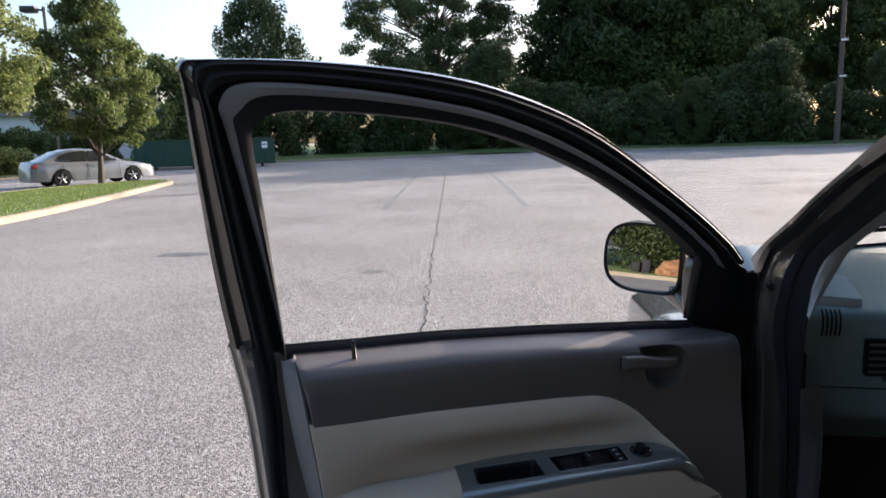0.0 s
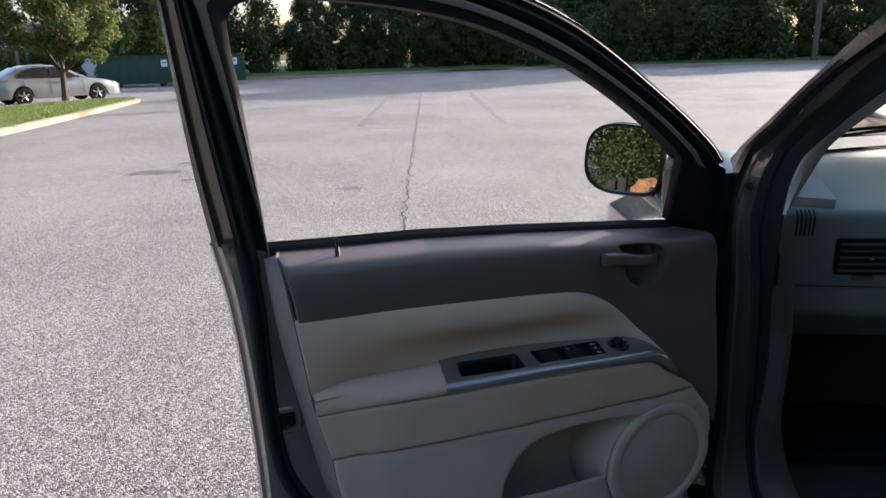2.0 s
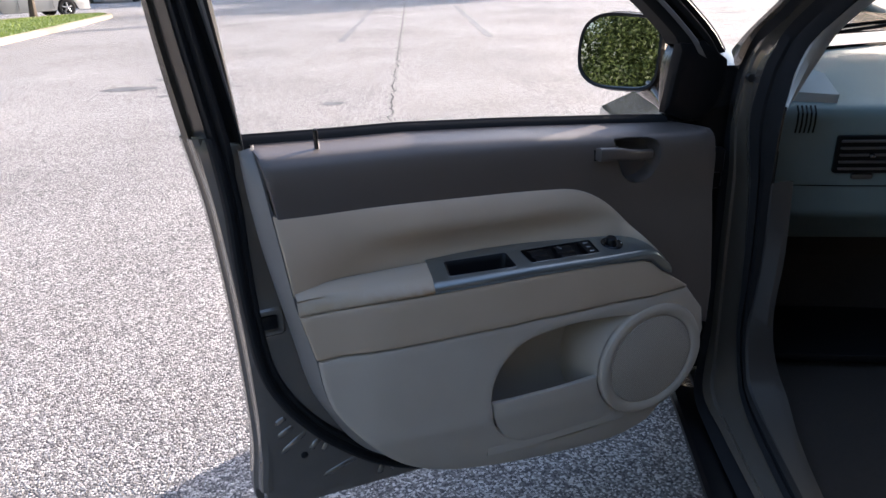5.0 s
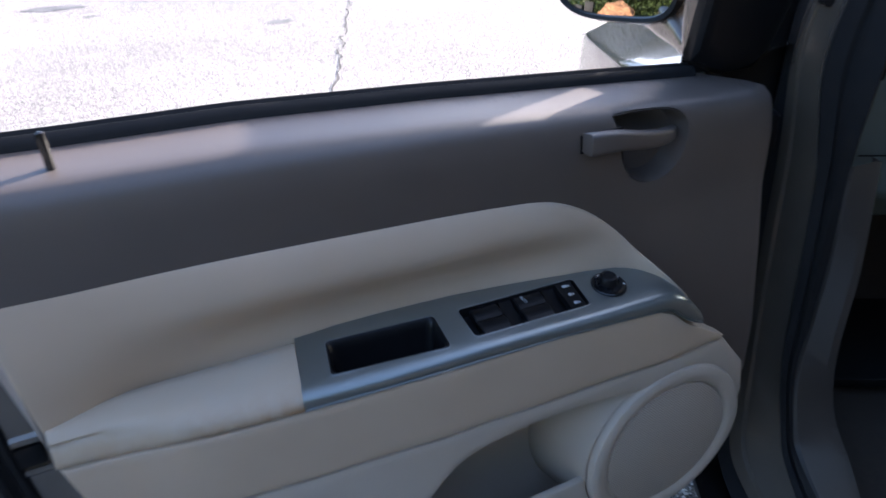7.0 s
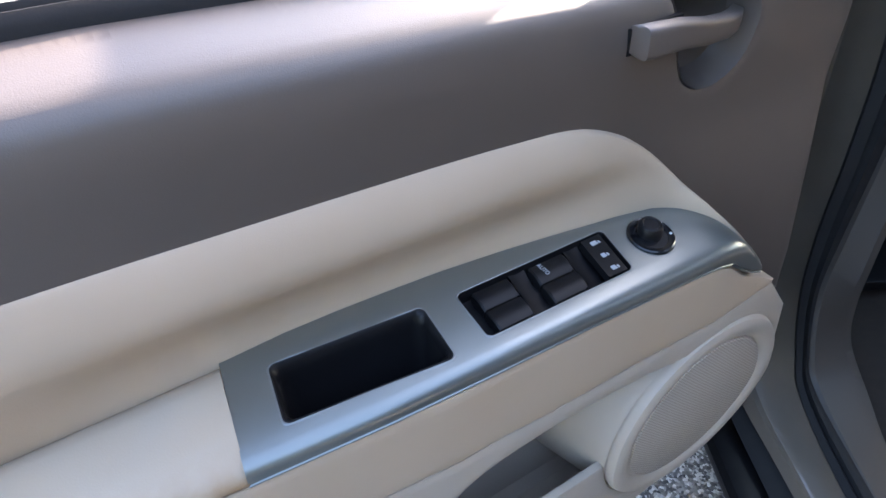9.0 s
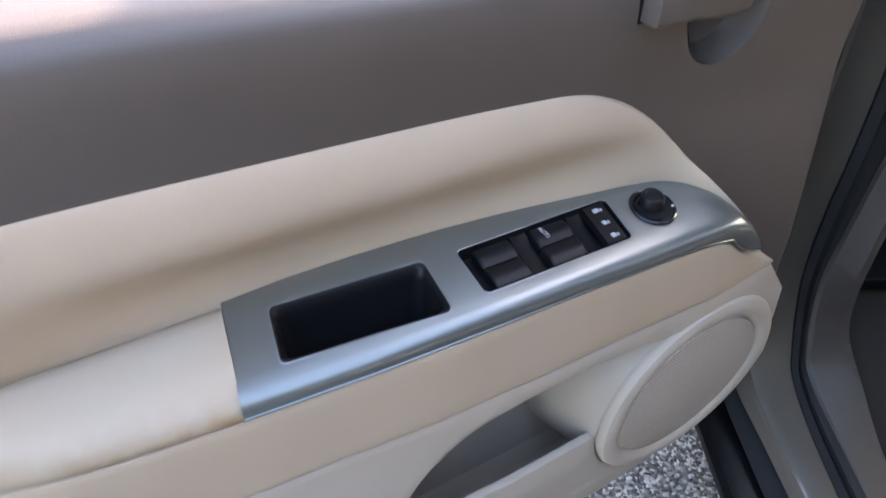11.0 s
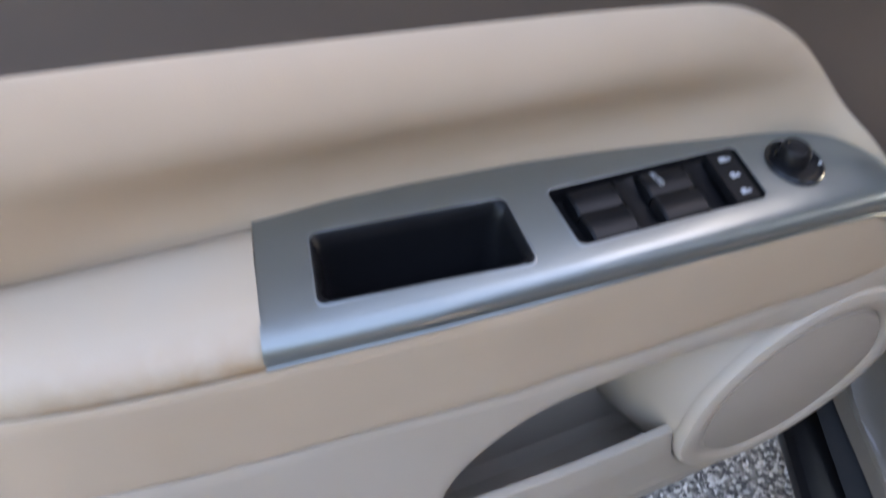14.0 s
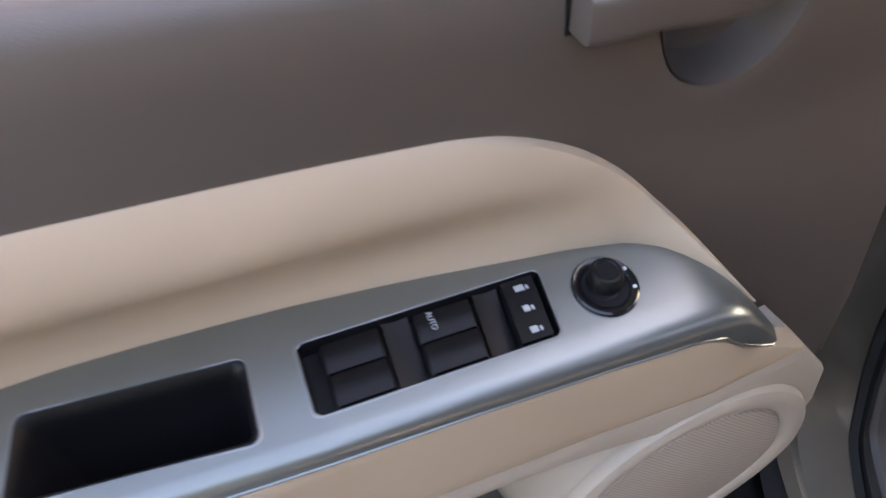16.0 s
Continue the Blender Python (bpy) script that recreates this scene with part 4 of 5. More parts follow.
cpart("opening_seal", strip([JAMB, shifted(JAMB, -0.002, -0.008, 0.005), shifted(blend(JAMB, SEAL, 0.3), 0.0, -0.012, 0.008), shifted(blend(JAMB, SEAL, 0.42), 0.002, -0.002, 0.002), shifted(blend(JAMB, SEAL, 0.6), 0.0, -0.012, 0.009), shifted(SEAL, 0.0, -0.006, 0.006), shifted(SEAL, 0.01, 0.01, 0.0)], 110), RUBBER, "black rubber opening seal")
# pillar cover inside the windscreen, and kick panel below it
COVER_IN = [(0.33, -0.72, 1.46), (0.285, -0.45, 1.345), (0.251, -0.252, 1.238), (0.236, -0.135, 1.168), (0.222, -0.085, 1.10), (0.197, -0.080, 1.045), (0.170, -0.083, 0.992)]
COVER_OUT = [SEAL[0], SEAL[1], SEAL[2], SEAL[4], SEAL[5], SEAL[7], (0.164, -0.085, 1.0)]
cpart("pillar_cover", strip([COVER_OUT, shifted(blend(COVER_OUT, COVER_IN, 0.12), 0.0, -0.008, 0.003), shifted(blend(COVER_OUT, COVER_IN, 0.5), 0.0, -0.014, 0.004), shifted(blend(COVER_OUT, COVER_IN, 0.88), 0.0, -0.006, 0.002), COVER_IN, shifted(COVER_IN, 0.012, 0.07, 0.02)], 40), LIGHT_TRIM, "light grey windscreen pillar cover")
KICK_OUT = SEAL[9:]
KICK_IN = [(0.24, 0.0, 0.80), (0.235, -0.03, 0.62), (0.222, -0.05, 0.48), (0.235, -0.04, 0.38), (0.26, -0.035, 0.29), (0.275, -0.09, 0.235), (0.26, -0.26, 0.20), (0.24, -0.6, 0.19), (0.24, -1.2, 0.19)]
cpart("kick_panel", strip([KICK_OUT, shifted(blend(KICK_OUT, KICK_IN, 0.15), -0.004, -0.008, 0.008), shifted(blend(KICK_OUT, KICK_IN, 0.8), -0.006, -0.010, 0.008), KICK_IN, shifted(KICK_IN, 0.01, 0.05, -0.01)], 70), KICK, "dark grey kick panel and sill cover")
cpart("floor_mat", loft([[(x, y, 0.185 + 0.010 * math.sin(x * 9) * math.sin(y * 5)) for x in [0.23 + 0.09 * k for k in range(16)]] for y in (-1.9, -1.2, -0.6, -0.3, -0.1, 0.1, 0.3, 0.45)] + [[(0.23 + 0.09 * k, 0.62, 0.36) for k in range(16)], [(0.23 + 0.09 * k, 0.66, 0.90) for k in range(16)]]), CARPET, "dark carpet in the footwell")
# hinge strap and jamb plug
cpart("jamb_bolt", tube([(0.119, 0.06, 1.049), (0.1185, 0.022, 1.049), (0.118, 0.020, 1.049)], [0.010, 0.010, 0.007], 14), BLACK, "black jamb plug")
for z in (0.80, 0.45):
    bm = box(-0.02, 0.085, 0.058, 0.085, z - 0.035, z + 0.035, 0.008)
    tube([(0.03, 0.068, z - 0.05), (0.03, 0.068, z + 0.05)], 0.012, 10, bm=bm)
    cpart("hinge", bm, BLACK, "dark steel door hinge")
cpart("connector", box(0.045, 0.075, 0.012, 0.05, 0.82, 0.88, 0.006), BLACK, "black wiring connector by the hinges")
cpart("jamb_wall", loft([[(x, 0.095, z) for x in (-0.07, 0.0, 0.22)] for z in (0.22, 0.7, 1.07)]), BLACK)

# sill foot and black rocker cladding
rows = []
for y in (0.05, -0.1, -0.3, -0.6, -1.2, -2.0):
    rows.append([(0.11, y, 0.172), (0.062, y, 0.178), (0.030, y, 0.185), (0.012, y, 0.183), (0.003, y, 0.174), (0.002, y, 0.160), (0.014, y, 0.135), (0.035, y, 0.115), (0.08, y, 0.108)])
cpart("rocker", loft(rows), BLACK, "black plastic rocker cladding")

# front body: bonnet, wings and bumper over the wheel arches
CENTRE = 0.815


def arch(y, base, centre, radius):
    d = abs(y - centre)
    return max(base, 0.36 + math.sqrt(max(0.0, radius * radius - d * d)) if d < radius else base)


def front_half(y):
    """One half of the nose across the car at y: flared side, sharp shoulder, bonnet rising inboard."""
    side = at([(0.0, -0.040), (0.10, -0.050), (0.20, -0.090), (0.35, -0.125), (0.90, -0.135), (0.97, -0.120), (1.08, -0.085), (1.22, -0.02), (1.34, 0.06), (1.43, 0.17), (1.48, 0.30)], y)
    edge = at([(0.0, 0.945), (0.15, 0.915), (0.4, 0.880), (0.92, 0.825), (1.05, 0.800), (1.2, 0.765), (1.35, 0.71), (1.44, 0.66), (1.48, 0.60)], y)
    rise = at([(0.0, 0.085), (0.4, 0.090), (0.9, 0.105), (1.2, 0.095), (1.35, 0.085), (1.48, 0.05)], y)
    foot = min(arch(y, 0.24, 0.56, 0.39), edge - 0.06)
    return [(side + 0.02, foot), (side - 0.030, foot + 0.008), (side - 0.022, foot + (edge - foot) * 0.3), (side - 0.012, foot + (edge - foot) * 0.65), (side - 0.001, edge - 0.010), (side + 0.004, edge - 0.002), (side + 0.014, edge + 0.003), (side + 0.10, edge + rise * 0.42), (side + 0.20, edge + rise * 0.72), (0.45, edge + rise), (CENTRE, edge + rise + 0.012)]


for sgn in (1, -1):
    cpart("front_wing", loft([[(CENTRE + sgn * (b - CENTRE), y, z) for b, z in front_half(y)[:9]] for y in [0.06 + 0.05 * k for k in range(18)]]), PAINT, "khaki metallic front wing", 50)
rows = []
for y in [0.91 + 0.05 * k for k in range(11)] + [1.44, 1.47, 1.48]:
    half = front_half(y)
    rows.append([(b, y, z) for b, z in half] + [(2 * CENTRE - b, y, z) for b, z in half[-2::-1]])
cpart("bonnet", loft(rows), PAINT, "khaki metallic bonnet and bumper", 50)
cpart("cowl", loft([[(0.12, 0.30, 1.03), (0.5, 0.74, 1.035), (CENTRE, 0.84, 1.04), (1.13, 0.74, 1.035), (1.51, 0.30, 1.03)], [(0.12, 0.50, 0.98), (0.5, 0.92, 0.965), (CENTRE, 0.93, 0.97), (1.13, 0.92, 0.965), (1.51, 0.50, 0.98)]]), BLACK, "black plastic cowl")
for s in (1, -1):
    b = CENTRE + s * (CENTRE - 0.02)
    cpart("headlight", loft([[(b + s * dx * -1, y, z) for dx, y, z in ring] for ring in ([(-0.01, 1.30, 0.80), (-0.02, 1.34, 0.70), (0.10, 1.45, 0.68), (0.14, 1.46, 0.76)], [(0.05, 1.26, 0.80), (0.05, 1.28, 0.70), (0.14, 1.38, 0.68), (0.18, 1.40, 0.76)])], close=True, ends=True), CHROME)


def wheel(b, y, s):
    r = 0.335
    n = 36
    tyre = [(0.105, 0.21), (0.11, 0.27), (0.10, 0.32), (0.07, r), (-0.07, r), (-0.10, 0.32), (-0.11, 0.27), (-0.105, 0.21)]
    bm = loft([[(b + s * w, y + q * math.cos(2 * math.pi * i / n), r + q * math.sin(2 * math.pi * i / n)) for w, q in tyre] for i in range(n + 1)])
    w = cpart("wheel", bm, RUBBER, "black tyre on a grey rim")
    rim = [(-0.10, 0.212), (-0.085, 0.20), (-0.04, 0.17), (-0.05, 0.07), (-0.06, 0.03)]
    part("rim", loft([[(b + s * wd, y + q * math.cos(2 * math.pi * i / n), r + q * math.sin(2 * math.pi * i / n)) for wd, q in rim] for i in range(n + 1)]), CHROME, w)


for y in (0.56, -2.07):
    wheel(0.05, y, 1)
    wheel(2 * CENTRE - 0.05, y, -1)

# roof, far side and tail
rows = []
for k, (y, zt, zb) in enumerate(((-0.66, 1.545, 1.50), (-0.80, 1.585, 1.53), (-1.2, 1.62, 1.545), (-1.9, 1.62, 1.54), (-2.5, 1.585, 1.50), (-2.66, 1.55, 1.47))):
    e = 0.255
    half = [(e, zb), (e + 0.01, zb + 0.02), (e + 0.06, zt - 0.025), (e + 0.20, zt), (CENTRE, zt + 0.012)]
    rows.append([(b, y, z) for b, z in half] + [(2 * CENTRE - b, y, z) for b, z in half[-2::-1]])
cpart("roof", loft(rows), PAINT, "khaki metallic roof")
rows = []
for y in [-1.22 - 0.06 * k for k in range(25)] + [-2.74, -2.78]:
    side = at([(-2.78, 0.10), (-2.70, 0.0), (-2.5, -0.05), (-1.2, -0.06)], y)
    foot = arch(y, 0.24, -2.07, 0.39)
    half = [(side + 0.03, foot), (side - 0.01, foot + 0.01), (side, foot + 0.05), (side - 0.005, 0.80), (side + 0.02, 0.98), (side + 0.05, 1.02)]
    rows.append([(b, y, z) for b, z in half])
cpart("rear_side", loft(rows), PAINT)
rows = []
for y in [0.06 - 0.07 * k for k in range(40)]:
    side = at([(-2.75, 0.05), (-2.5, -0.05), (0.06, -0.055)], y)
    foot = arch(y, 0.24, -2.07, 0.39)
    half = [(side + 0.03, foot), (side - 0.01, foot + 0.01), (side, foot + 0.05), (side - 0.005, 0.80), (side + 0.02, 0.98), (side + 0.06, 1.03)]
    rows.append([(2 * CENTRE - b, y, z) for b, z in half])
cpart("far_side", loft(rows), PAINT)
cpart("tail", loft([[(x, -2.78 + dy, z) for x in (0.08, 0.3, CENTRE, 1.33, 1.55)] for dy, z in ((0.0, 0.30), (-0.06, 0.55), (0.0, 0.95), (0.05, 1.05), (0.13, 1.50))]), PAINT)
for b in (0.245, 2 * CENTRE - 0.245):
    s = 1 if b < CENTRE else -1
    for y0, y1 in ((-1.18, -1.30), (-1.98, -2.08), (-2.46, -2.66)):
        cpart("pillar", loft([[(b - s * 0.24, y0, 1.02), (b - s * 0.24, y1, 1.02), (b - s * 0.17, y1, 1.02), (b - s * 0.17, y0, 1.02)], [(b, y0, 1.54), (b, y1, 1.54), (b + s * 0.06, y1, 1.54), (b + s * 0.06, y0, 1.54)]], close=True, ends=True), GLOSS_BLACK)
cpart("pillar", tube([(2 * CENTRE - 0.06, 0.10, 1.06), (2 * CENTRE - 0.15, -0.30, 1.34), (2 * CENTRE - 0.25, -0.70, 1.54)], 0.04, 8), PAINT)
# outer face of the driver's pillar, towards the windscreen
cpart("pillar_face", strip([LIP[:8], shifted(blend(LIP[:8], RIM, 0.35), -0.006, -0.004, 0.002), shifted(blend(LIP[:8], RIM, 0.5), -0.002, 0.0, 0.0), shifted(blend(LIP[:8], RIM, 0.8), -0.004, 0.0, 0.004), RIM, shifted(RIM, 0.02, 0.02, -0.002), shifted(RIM, 0.075, 0.04, -0.03)], 50), PAINT)

GLASS = bpy.data.materials.new("windscreen_glass")
GLASS.use_nodes = True
nodes = GLASS.node_tree.nodes
see = nodes.new("ShaderNodeBsdfTransparent")
see.inputs[0].default_value = (0.70, 0.80, 0.76, 1)
gloss = nodes.new("ShaderNodeBsdfGlossy")
gloss.inputs["Roughness"].default_value = 0.02
fres = nodes.new("ShaderNodeFresnel")
fres.inputs[0].default_value = 1.45
mixed = nodes.new("ShaderNodeMixShader")
GLASS.node_tree.links.new(fres.outputs[0], mixed.inputs[0])
GLASS.node_tree.links.new(see.outputs[0], mixed.inputs[1])
GLASS.node_tree.links.new(gloss.outputs[0], mixed.inputs[2])
GLASS.node_tree.links.new(mixed.outputs[0], nodes["Material Output"].inputs[0])
rows = []
for t in [k / 8 for k in range(9)]:
    y, z, e = 0.22 - 0.88 * t, 1.075 + 0.475 * t, 0.17 + 0.16 * t
    rows.append([(e + (2 * CENTRE - 2 * e) * k / 10, y + 0.62 * (1 - (k / 5 - 1) ** 4) * (1 - 0.85 * t), z - 0.02 * (k / 5 - 1) ** 2) for k in range(11)])
cpart("windscreen", loft(rows), GLASS, "clear windscreen")

# dashboard
rows = []
PROFILE = [(0.42, 0.50), (0.33, 0.56), (0.27, 0.615), (0.225, 0.63), (0.205, 0.66), (0.195, 0.80), (0.188, 0.912), (0.194, 0.934), (0.215, 0.948), (0.28, 0.960), (0.40, 0.978), (0.60, 1.004), (0.82, 1.030)]
for b, d in ((0.205, 0.06), (0.212, 0.03), (0.228, 0.010), (0.26, 0.0), (0.30, 0.0), (0.36, 0.0), (0.44, 0.0), (0.60, -0.005), (0.80, 0.0), (1.1, 0.02), (1.36, 0.03)):
    rows.append([(b, y + d, z - d * 0.3) for y, z in PROFILE])
dash = cpart("dashboard", loft(rows), DASH, "grey-green plastic dashboard", 45)
part("dash_end", loft([[(0.203, y + 0.065, z - 0.018) for y, z in PROFILE], [(0.206, 0.62 + 0.001 * k, 0.5 + 0.04 * k) for k in range(13)]]), DASH, dash)
part("demister_grille", loft([[(0.285, 0.245, 0.945), (0.405, 0.225, 0.942), (0.41, 0.36, 0.965), (0.36, 0.41, 0.975)], [(0.290, 0.250, 0.978), (0.407, 0.224, 0.972), (0.405, 0.34, 1.012), (0.36, 0.39, 1.022)]], close=True, ends=True), LIGHT_TRIM, dash, "light grey demister grille")
bm = box(0.405, 0.58, 0.176, 0.20, 0.770, 0.872, 0.006)
vent = part("vent", bm, BLACK, dash, "black dashboard air vent")
for k in range(5):
    part("louvre", box(0.412, 0.573, 0.168, 0.190, 0.782 + 0.0185 * k, 0.788 + 0.0185 * k, 0.002), TRIM_DARK, vent)
part("vent_knob", box(0.483, 0.497, 0.160, 0.175, 0.816, 0.826, 0.003), CHROME, vent)
part("vent_thumbwheel", box(0.455, 0.51, 0.180, 0.195, 0.752, 0.768, 0.006), TRIM_DARK, dash)
for k in range(5):
    x = 0.292 + 0.011 * k
    part("side_slot", loft([[(x, 0.184, 0.880), (x + 0.005, 0.184, 0.880)], [(x + 0.001, 0.180, 0.905), (x + 0.006, 0.180, 0.905)], [(x + 0.003, 0.187, 0.932), (x + 0.008, 0.187, 0.932)], [(x + 0.005, 0.208, 0.948), (x + 0.010, 0.208, 0.948)]]), BLACK, dash)
part("dash_seam", tube([(0.30, 0.192, 0.735), (0.45, 0.190, 0.733), (0.62, 0.185, 0.733)], 0.0015, 6), BLACK, dash)
part("dash_groove", tube(spline([(0.42, 0.52, 0.990), (0.55, 0.46, 0.980), (0.75, 0.42, 0.974), (1.0, 0.42, 0.972)], 14), 0.004, 6), BLACK, dash)
for p, q in (((0.45, 0.86, 1.06), (1.1, 0.84, 1.07)), ((0.60, 0.80, 1.075), (1.2, 0.60, 1.15))):
    cpart("wiper", tube([p, tuple((a + c) / 2 + d for a, c, d in zip(p, q, (0, 0, 0.012))), q], 0.006, 6), BLACK, "black wiper blade")

rows = []
for y, z in ((-0.70, 1.50), (-1.2, 1.545), (-1.9, 1.545), (-2.6, 1.49)):
    rows.append([(0.29, y, z - 0.03), (0.45, y, z), (CENTRE, y, z + 0.012), (2 * CENTRE - 0.45, y, z), (2 * CENTRE - 0.29, y, z - 0.03)])
cpart("headliner", loft(rows), GREY_TRIM, "light grey cloth headliner")
TINT = bpy.data.materials.new("tinted_glass")
TINT.use_nodes = True
TINT.node_tree.nodes["Principled BSDF"].inputs["Base Color"].default_value = (0.02, 0.025, 0.023, 1)
TINT.node_tree.nodes["Principled BSDF"].inputs["Roughness"].default_value = 0.05
for s_ in (1, -1):
    for y0, y1 in ((-1.28, -2.0), (-2.06, -2.50)):
        x0, x1 = CENTRE - s_ * (CENTRE - 0.015), CENTRE - s_ * (CENTRE - 0.26)
        cpart("side_window", loft([[(x0, y0, 1.02), (x0, y1, 1.02)], [(x1, y0, 1.53), (x1, y1, 1.53)]]), TINT, "dark tinted side window")
cpart("side_window", loft([[(2 * CENTRE - 0.015, 0.06, 1.04), (2 * CENTRE - 0.015, -1.20, 1.02)], [(2 * CENTRE - 0.24, -0.68, 1.53), (2 * CENTRE - 0.26, -1.20, 1.53)]]), TINT, "dark tinted side window")
cpart("tailgate_window", loft([[(0.15, -2.76, 1.06), (1.48, -2.76, 1.06)], [(0.30, -2.66, 1.49), (1.33, -2.66, 1.49)]]), TINT)
cpart("firewall", loft([[(0.2, 0.68, 0.3), (1.45, 0.68, 0.3)], [(0.2, 0.72, 1.0), (1.45, 0.72, 1.0)]]), BLACK)
cpart("underbody", box(0.08, 2 * CENTRE - 0.08, -2.6, 0.16, 0.150, 0.172, 0.005), BLACK)
cpart("splash_shield", box(0.25, 2 * CENTRE - 0.25, 0.17, 1.36, 0.20, 0.225, 0.005), BLACK)
for b in (0.24, 2 * CENTRE - 0.24):
    cpart("arch_liner", box(b - 0.01, b + 0.01, 0.15, 1.0, 0.22, 0.84, 0.004), BLACK)


# ---- the lot ----
def flat(points, z=0.0):
    bm = bmesh.new()
    bm.faces.new([bm.verts.new((x, y, z)) for x, y in points])
    return bm


ground = tagged(mesh_object("ground", flat(((-600, -600), (600, -600), (600, 600), (-600, 600))), ASPHALT, smooth=0), "worn pale grey asphalt parking lot", "ground", kind="structure")

# sealed crack, faded bay lines and oil spots
rnd = random.Random(3)
CRACK = material("crack_tar", (0.045, 0.043, 0.041), 0.9, second=(0.09, 0.083, 0.076), scale=6, fine=80, bump=0.5, depth=0.004)
FADED = material("faded_paint", (0.115, 0.115, 0.125), 0.85, second=(0.17, 0.166, 0.162), scale=4, amount=1.0, fine=60, bump=0.3, depth=0.004)
OIL = material("oil_stain", (0.06, 0.058, 0.057), 0.7, second=(0.16, 0.155, 0.15), scale=5, amount=0.8, fine=80, bump=0.3, depth=0.004)
left, right, x = [], [], 0.36
y = 3.2
while y < 29:
    x = 0.36 - 0.0035 * (y - 4.8) + rnd.uniform(-0.03, 0.03)
    w = rnd.uniform(0.003, 0.009) + 0.0004 * y
    left.append((x - w, y, 0.004))
    right.append((x + w, y, 0.004))
    y += rnd.uniform(0.05, 0.16)
tagged(mesh_object("crack", loft([left, right]), CRACK, smooth=0), "long dark ragged crack in the asphalt", "crack", kind="structure")
for x0, x1, y0, y1 in ((-0.90, -0.78, 14.2, 27.5), (2.02, 2.16, 14.2, 26.6), (8.4, 8.9, 17.9, 18.1)):
    pts = [(x0 + rnd.uniform(-0.02, 0.02), y0 + (y1 - y0) * k / 30) for k in range(31)] + [(x1 + rnd.uniform(-0.02, 0.02), y1 + (y0 - y1) * k / 30) for k in range(31)]
    tagged(mesh_object("bay_line", flat(pts, 0.004), FADED, smooth=0), "faded painted bay line on asphalt", "road marking", "bay lines", "structure")
for x, y, w, h in ((-3.0, 8.95, 0.34, 0.20), (-2.72, 9.75, 0.25, 0.14), (-0.27, 7.3, 0.13, 0.11), (-2.35, 8.25, 0.10, 0.07), (8.7, 18.4, 0.5, 0.25)):
    pts = []
    for k in range(26):
        t = 2 * math.pi * k / 26
        r = 1 + 0.3 * noise.noise((math.cos(t) * 1.6 + x, math.sin(t) * 1.6 + y, 0))
        pts.append((x + w * r * math.cos(t), y + h * r * math.sin(t)))
    tagged(mesh_object("oil_stain", flat(pts, 0.0045), OIL, smooth=0), "dark oil stain on asphalt", "stain", "oil stains", "structure")


def kerb(points, width=0.16, height=0.14):
    """A kerb of concrete lengths along the points."""
    path = spline(points, max(8, int(sum((Vector(b) - Vector(a)).length for a, b in zip(points, points[1:])) / 0.6)))
    rows = []
    for i, p in enumerate(path):
        d = (path[min(i + 1, len(path) - 1)] - path[max(i - 1, 0)]).normalized()
        n = Vector((-d.y, d.x, 0))
        rows.append([p + n * a + Vector((0, 0, z + 0.006 * noise.noise(p * 0.9))) for a, z in ((0.0, -0.02), (0.012, height - 0.03), (0.04, height), (width, height), (width + 0.005, -0.02))])
    return loft(rows)


# island with grass, its kerb facing the lot
island = spline([(-8.3, 9.0, 0), (-8.35, 12.0, 0), (-8.5, 15.5, 0), (-9.15, 20.7, 0), (-9.75, 24.6, 0), (-10.25, 27.2, 0), (-11.2, 28.2, 0), (-12.5, 27.5, 0), (-14.0, 24.0, 0), (-14.3, 18.0, 0), (-14.2, 9.0, 0)], 60)
island_kerb = tagged(new("kerb"), "pale weathered concrete kerb round the grass island", "kerb", kind="structure")
for k in range(0, 60, 4):
    run = [island[min(i, 59)] for i in range(k, k + 5)]
    if (run[-1] - run[0]).length > 0.2:
        run[-1] = run[-1] - (run[-1] - run[-2]).normalized() * 0.025
        part("kerb_stone", kerb([tuple(p) for p in run]), CONCRETE, island_kerb)
bm = bmesh.new()
bm.faces.new([bm.verts.new((p.x, p.y, 0.125)) for p in island])
tagged(mesh_object("grass_island", bm, GRASS, smooth=0), "mown green grass on the island", "grass", kind="structure")
far_kerb = [(-30, 51.5, 0), (-11.8, 52.2, 0), (0, 57.5, 0), (8, 58.0, 0), (16, 54.5, 0), (24.5, 50.5, 0), (40, 48.0, 0), (75, 44.0, 0)]
tagged(mesh_object("far_kerb", kerb([tuple(p) for p in far_kerb], 0.2, 0.16), CONCRETE), "concrete kerb along the woods", "kerb", kind="structure")
bm = bmesh.new()
back = [Vector(p) + Vector((0, 90, 0.8)) for p in far_kerb]
front = [Vector(p) + Vector((0, 0.18, 0.13)) for p in far_kerb]
loft([front, [p + Vector((0, 3, 0.25)) for p in front], back], bm=bm)
tagged(mesh_object("verge", bm, GRASS), "rough grass verge under the trees", "grass", kind="structure")
tagged(mesh_object("west_kerb", kerb([(-21.5, 70, 0), (-22, 40, 0), (-24, 33, 0), (-33, 31, 0)], 0.2, 0.14), CONCRETE), "concrete kerb along the hedge", "kerb", kind="structure")
bm = loft([[Vector(p) + Vector((-0.18, 0, 0.12)) for p in ((-21.5, 70, 0), (-22, 40, 0), (-24, 33, 0), (-33, 31, 0))], [Vector(p) + Vector((-60, 10, 1.0)) for p in ((-21.5, 70, 0), (-22, 40, 0), (-24, 33, 0), (-33, 31, 0))]])
tagged(mesh_object("west_bank", bm, GRASS), "grass bank beyond the drive", "grass", kind="structure")


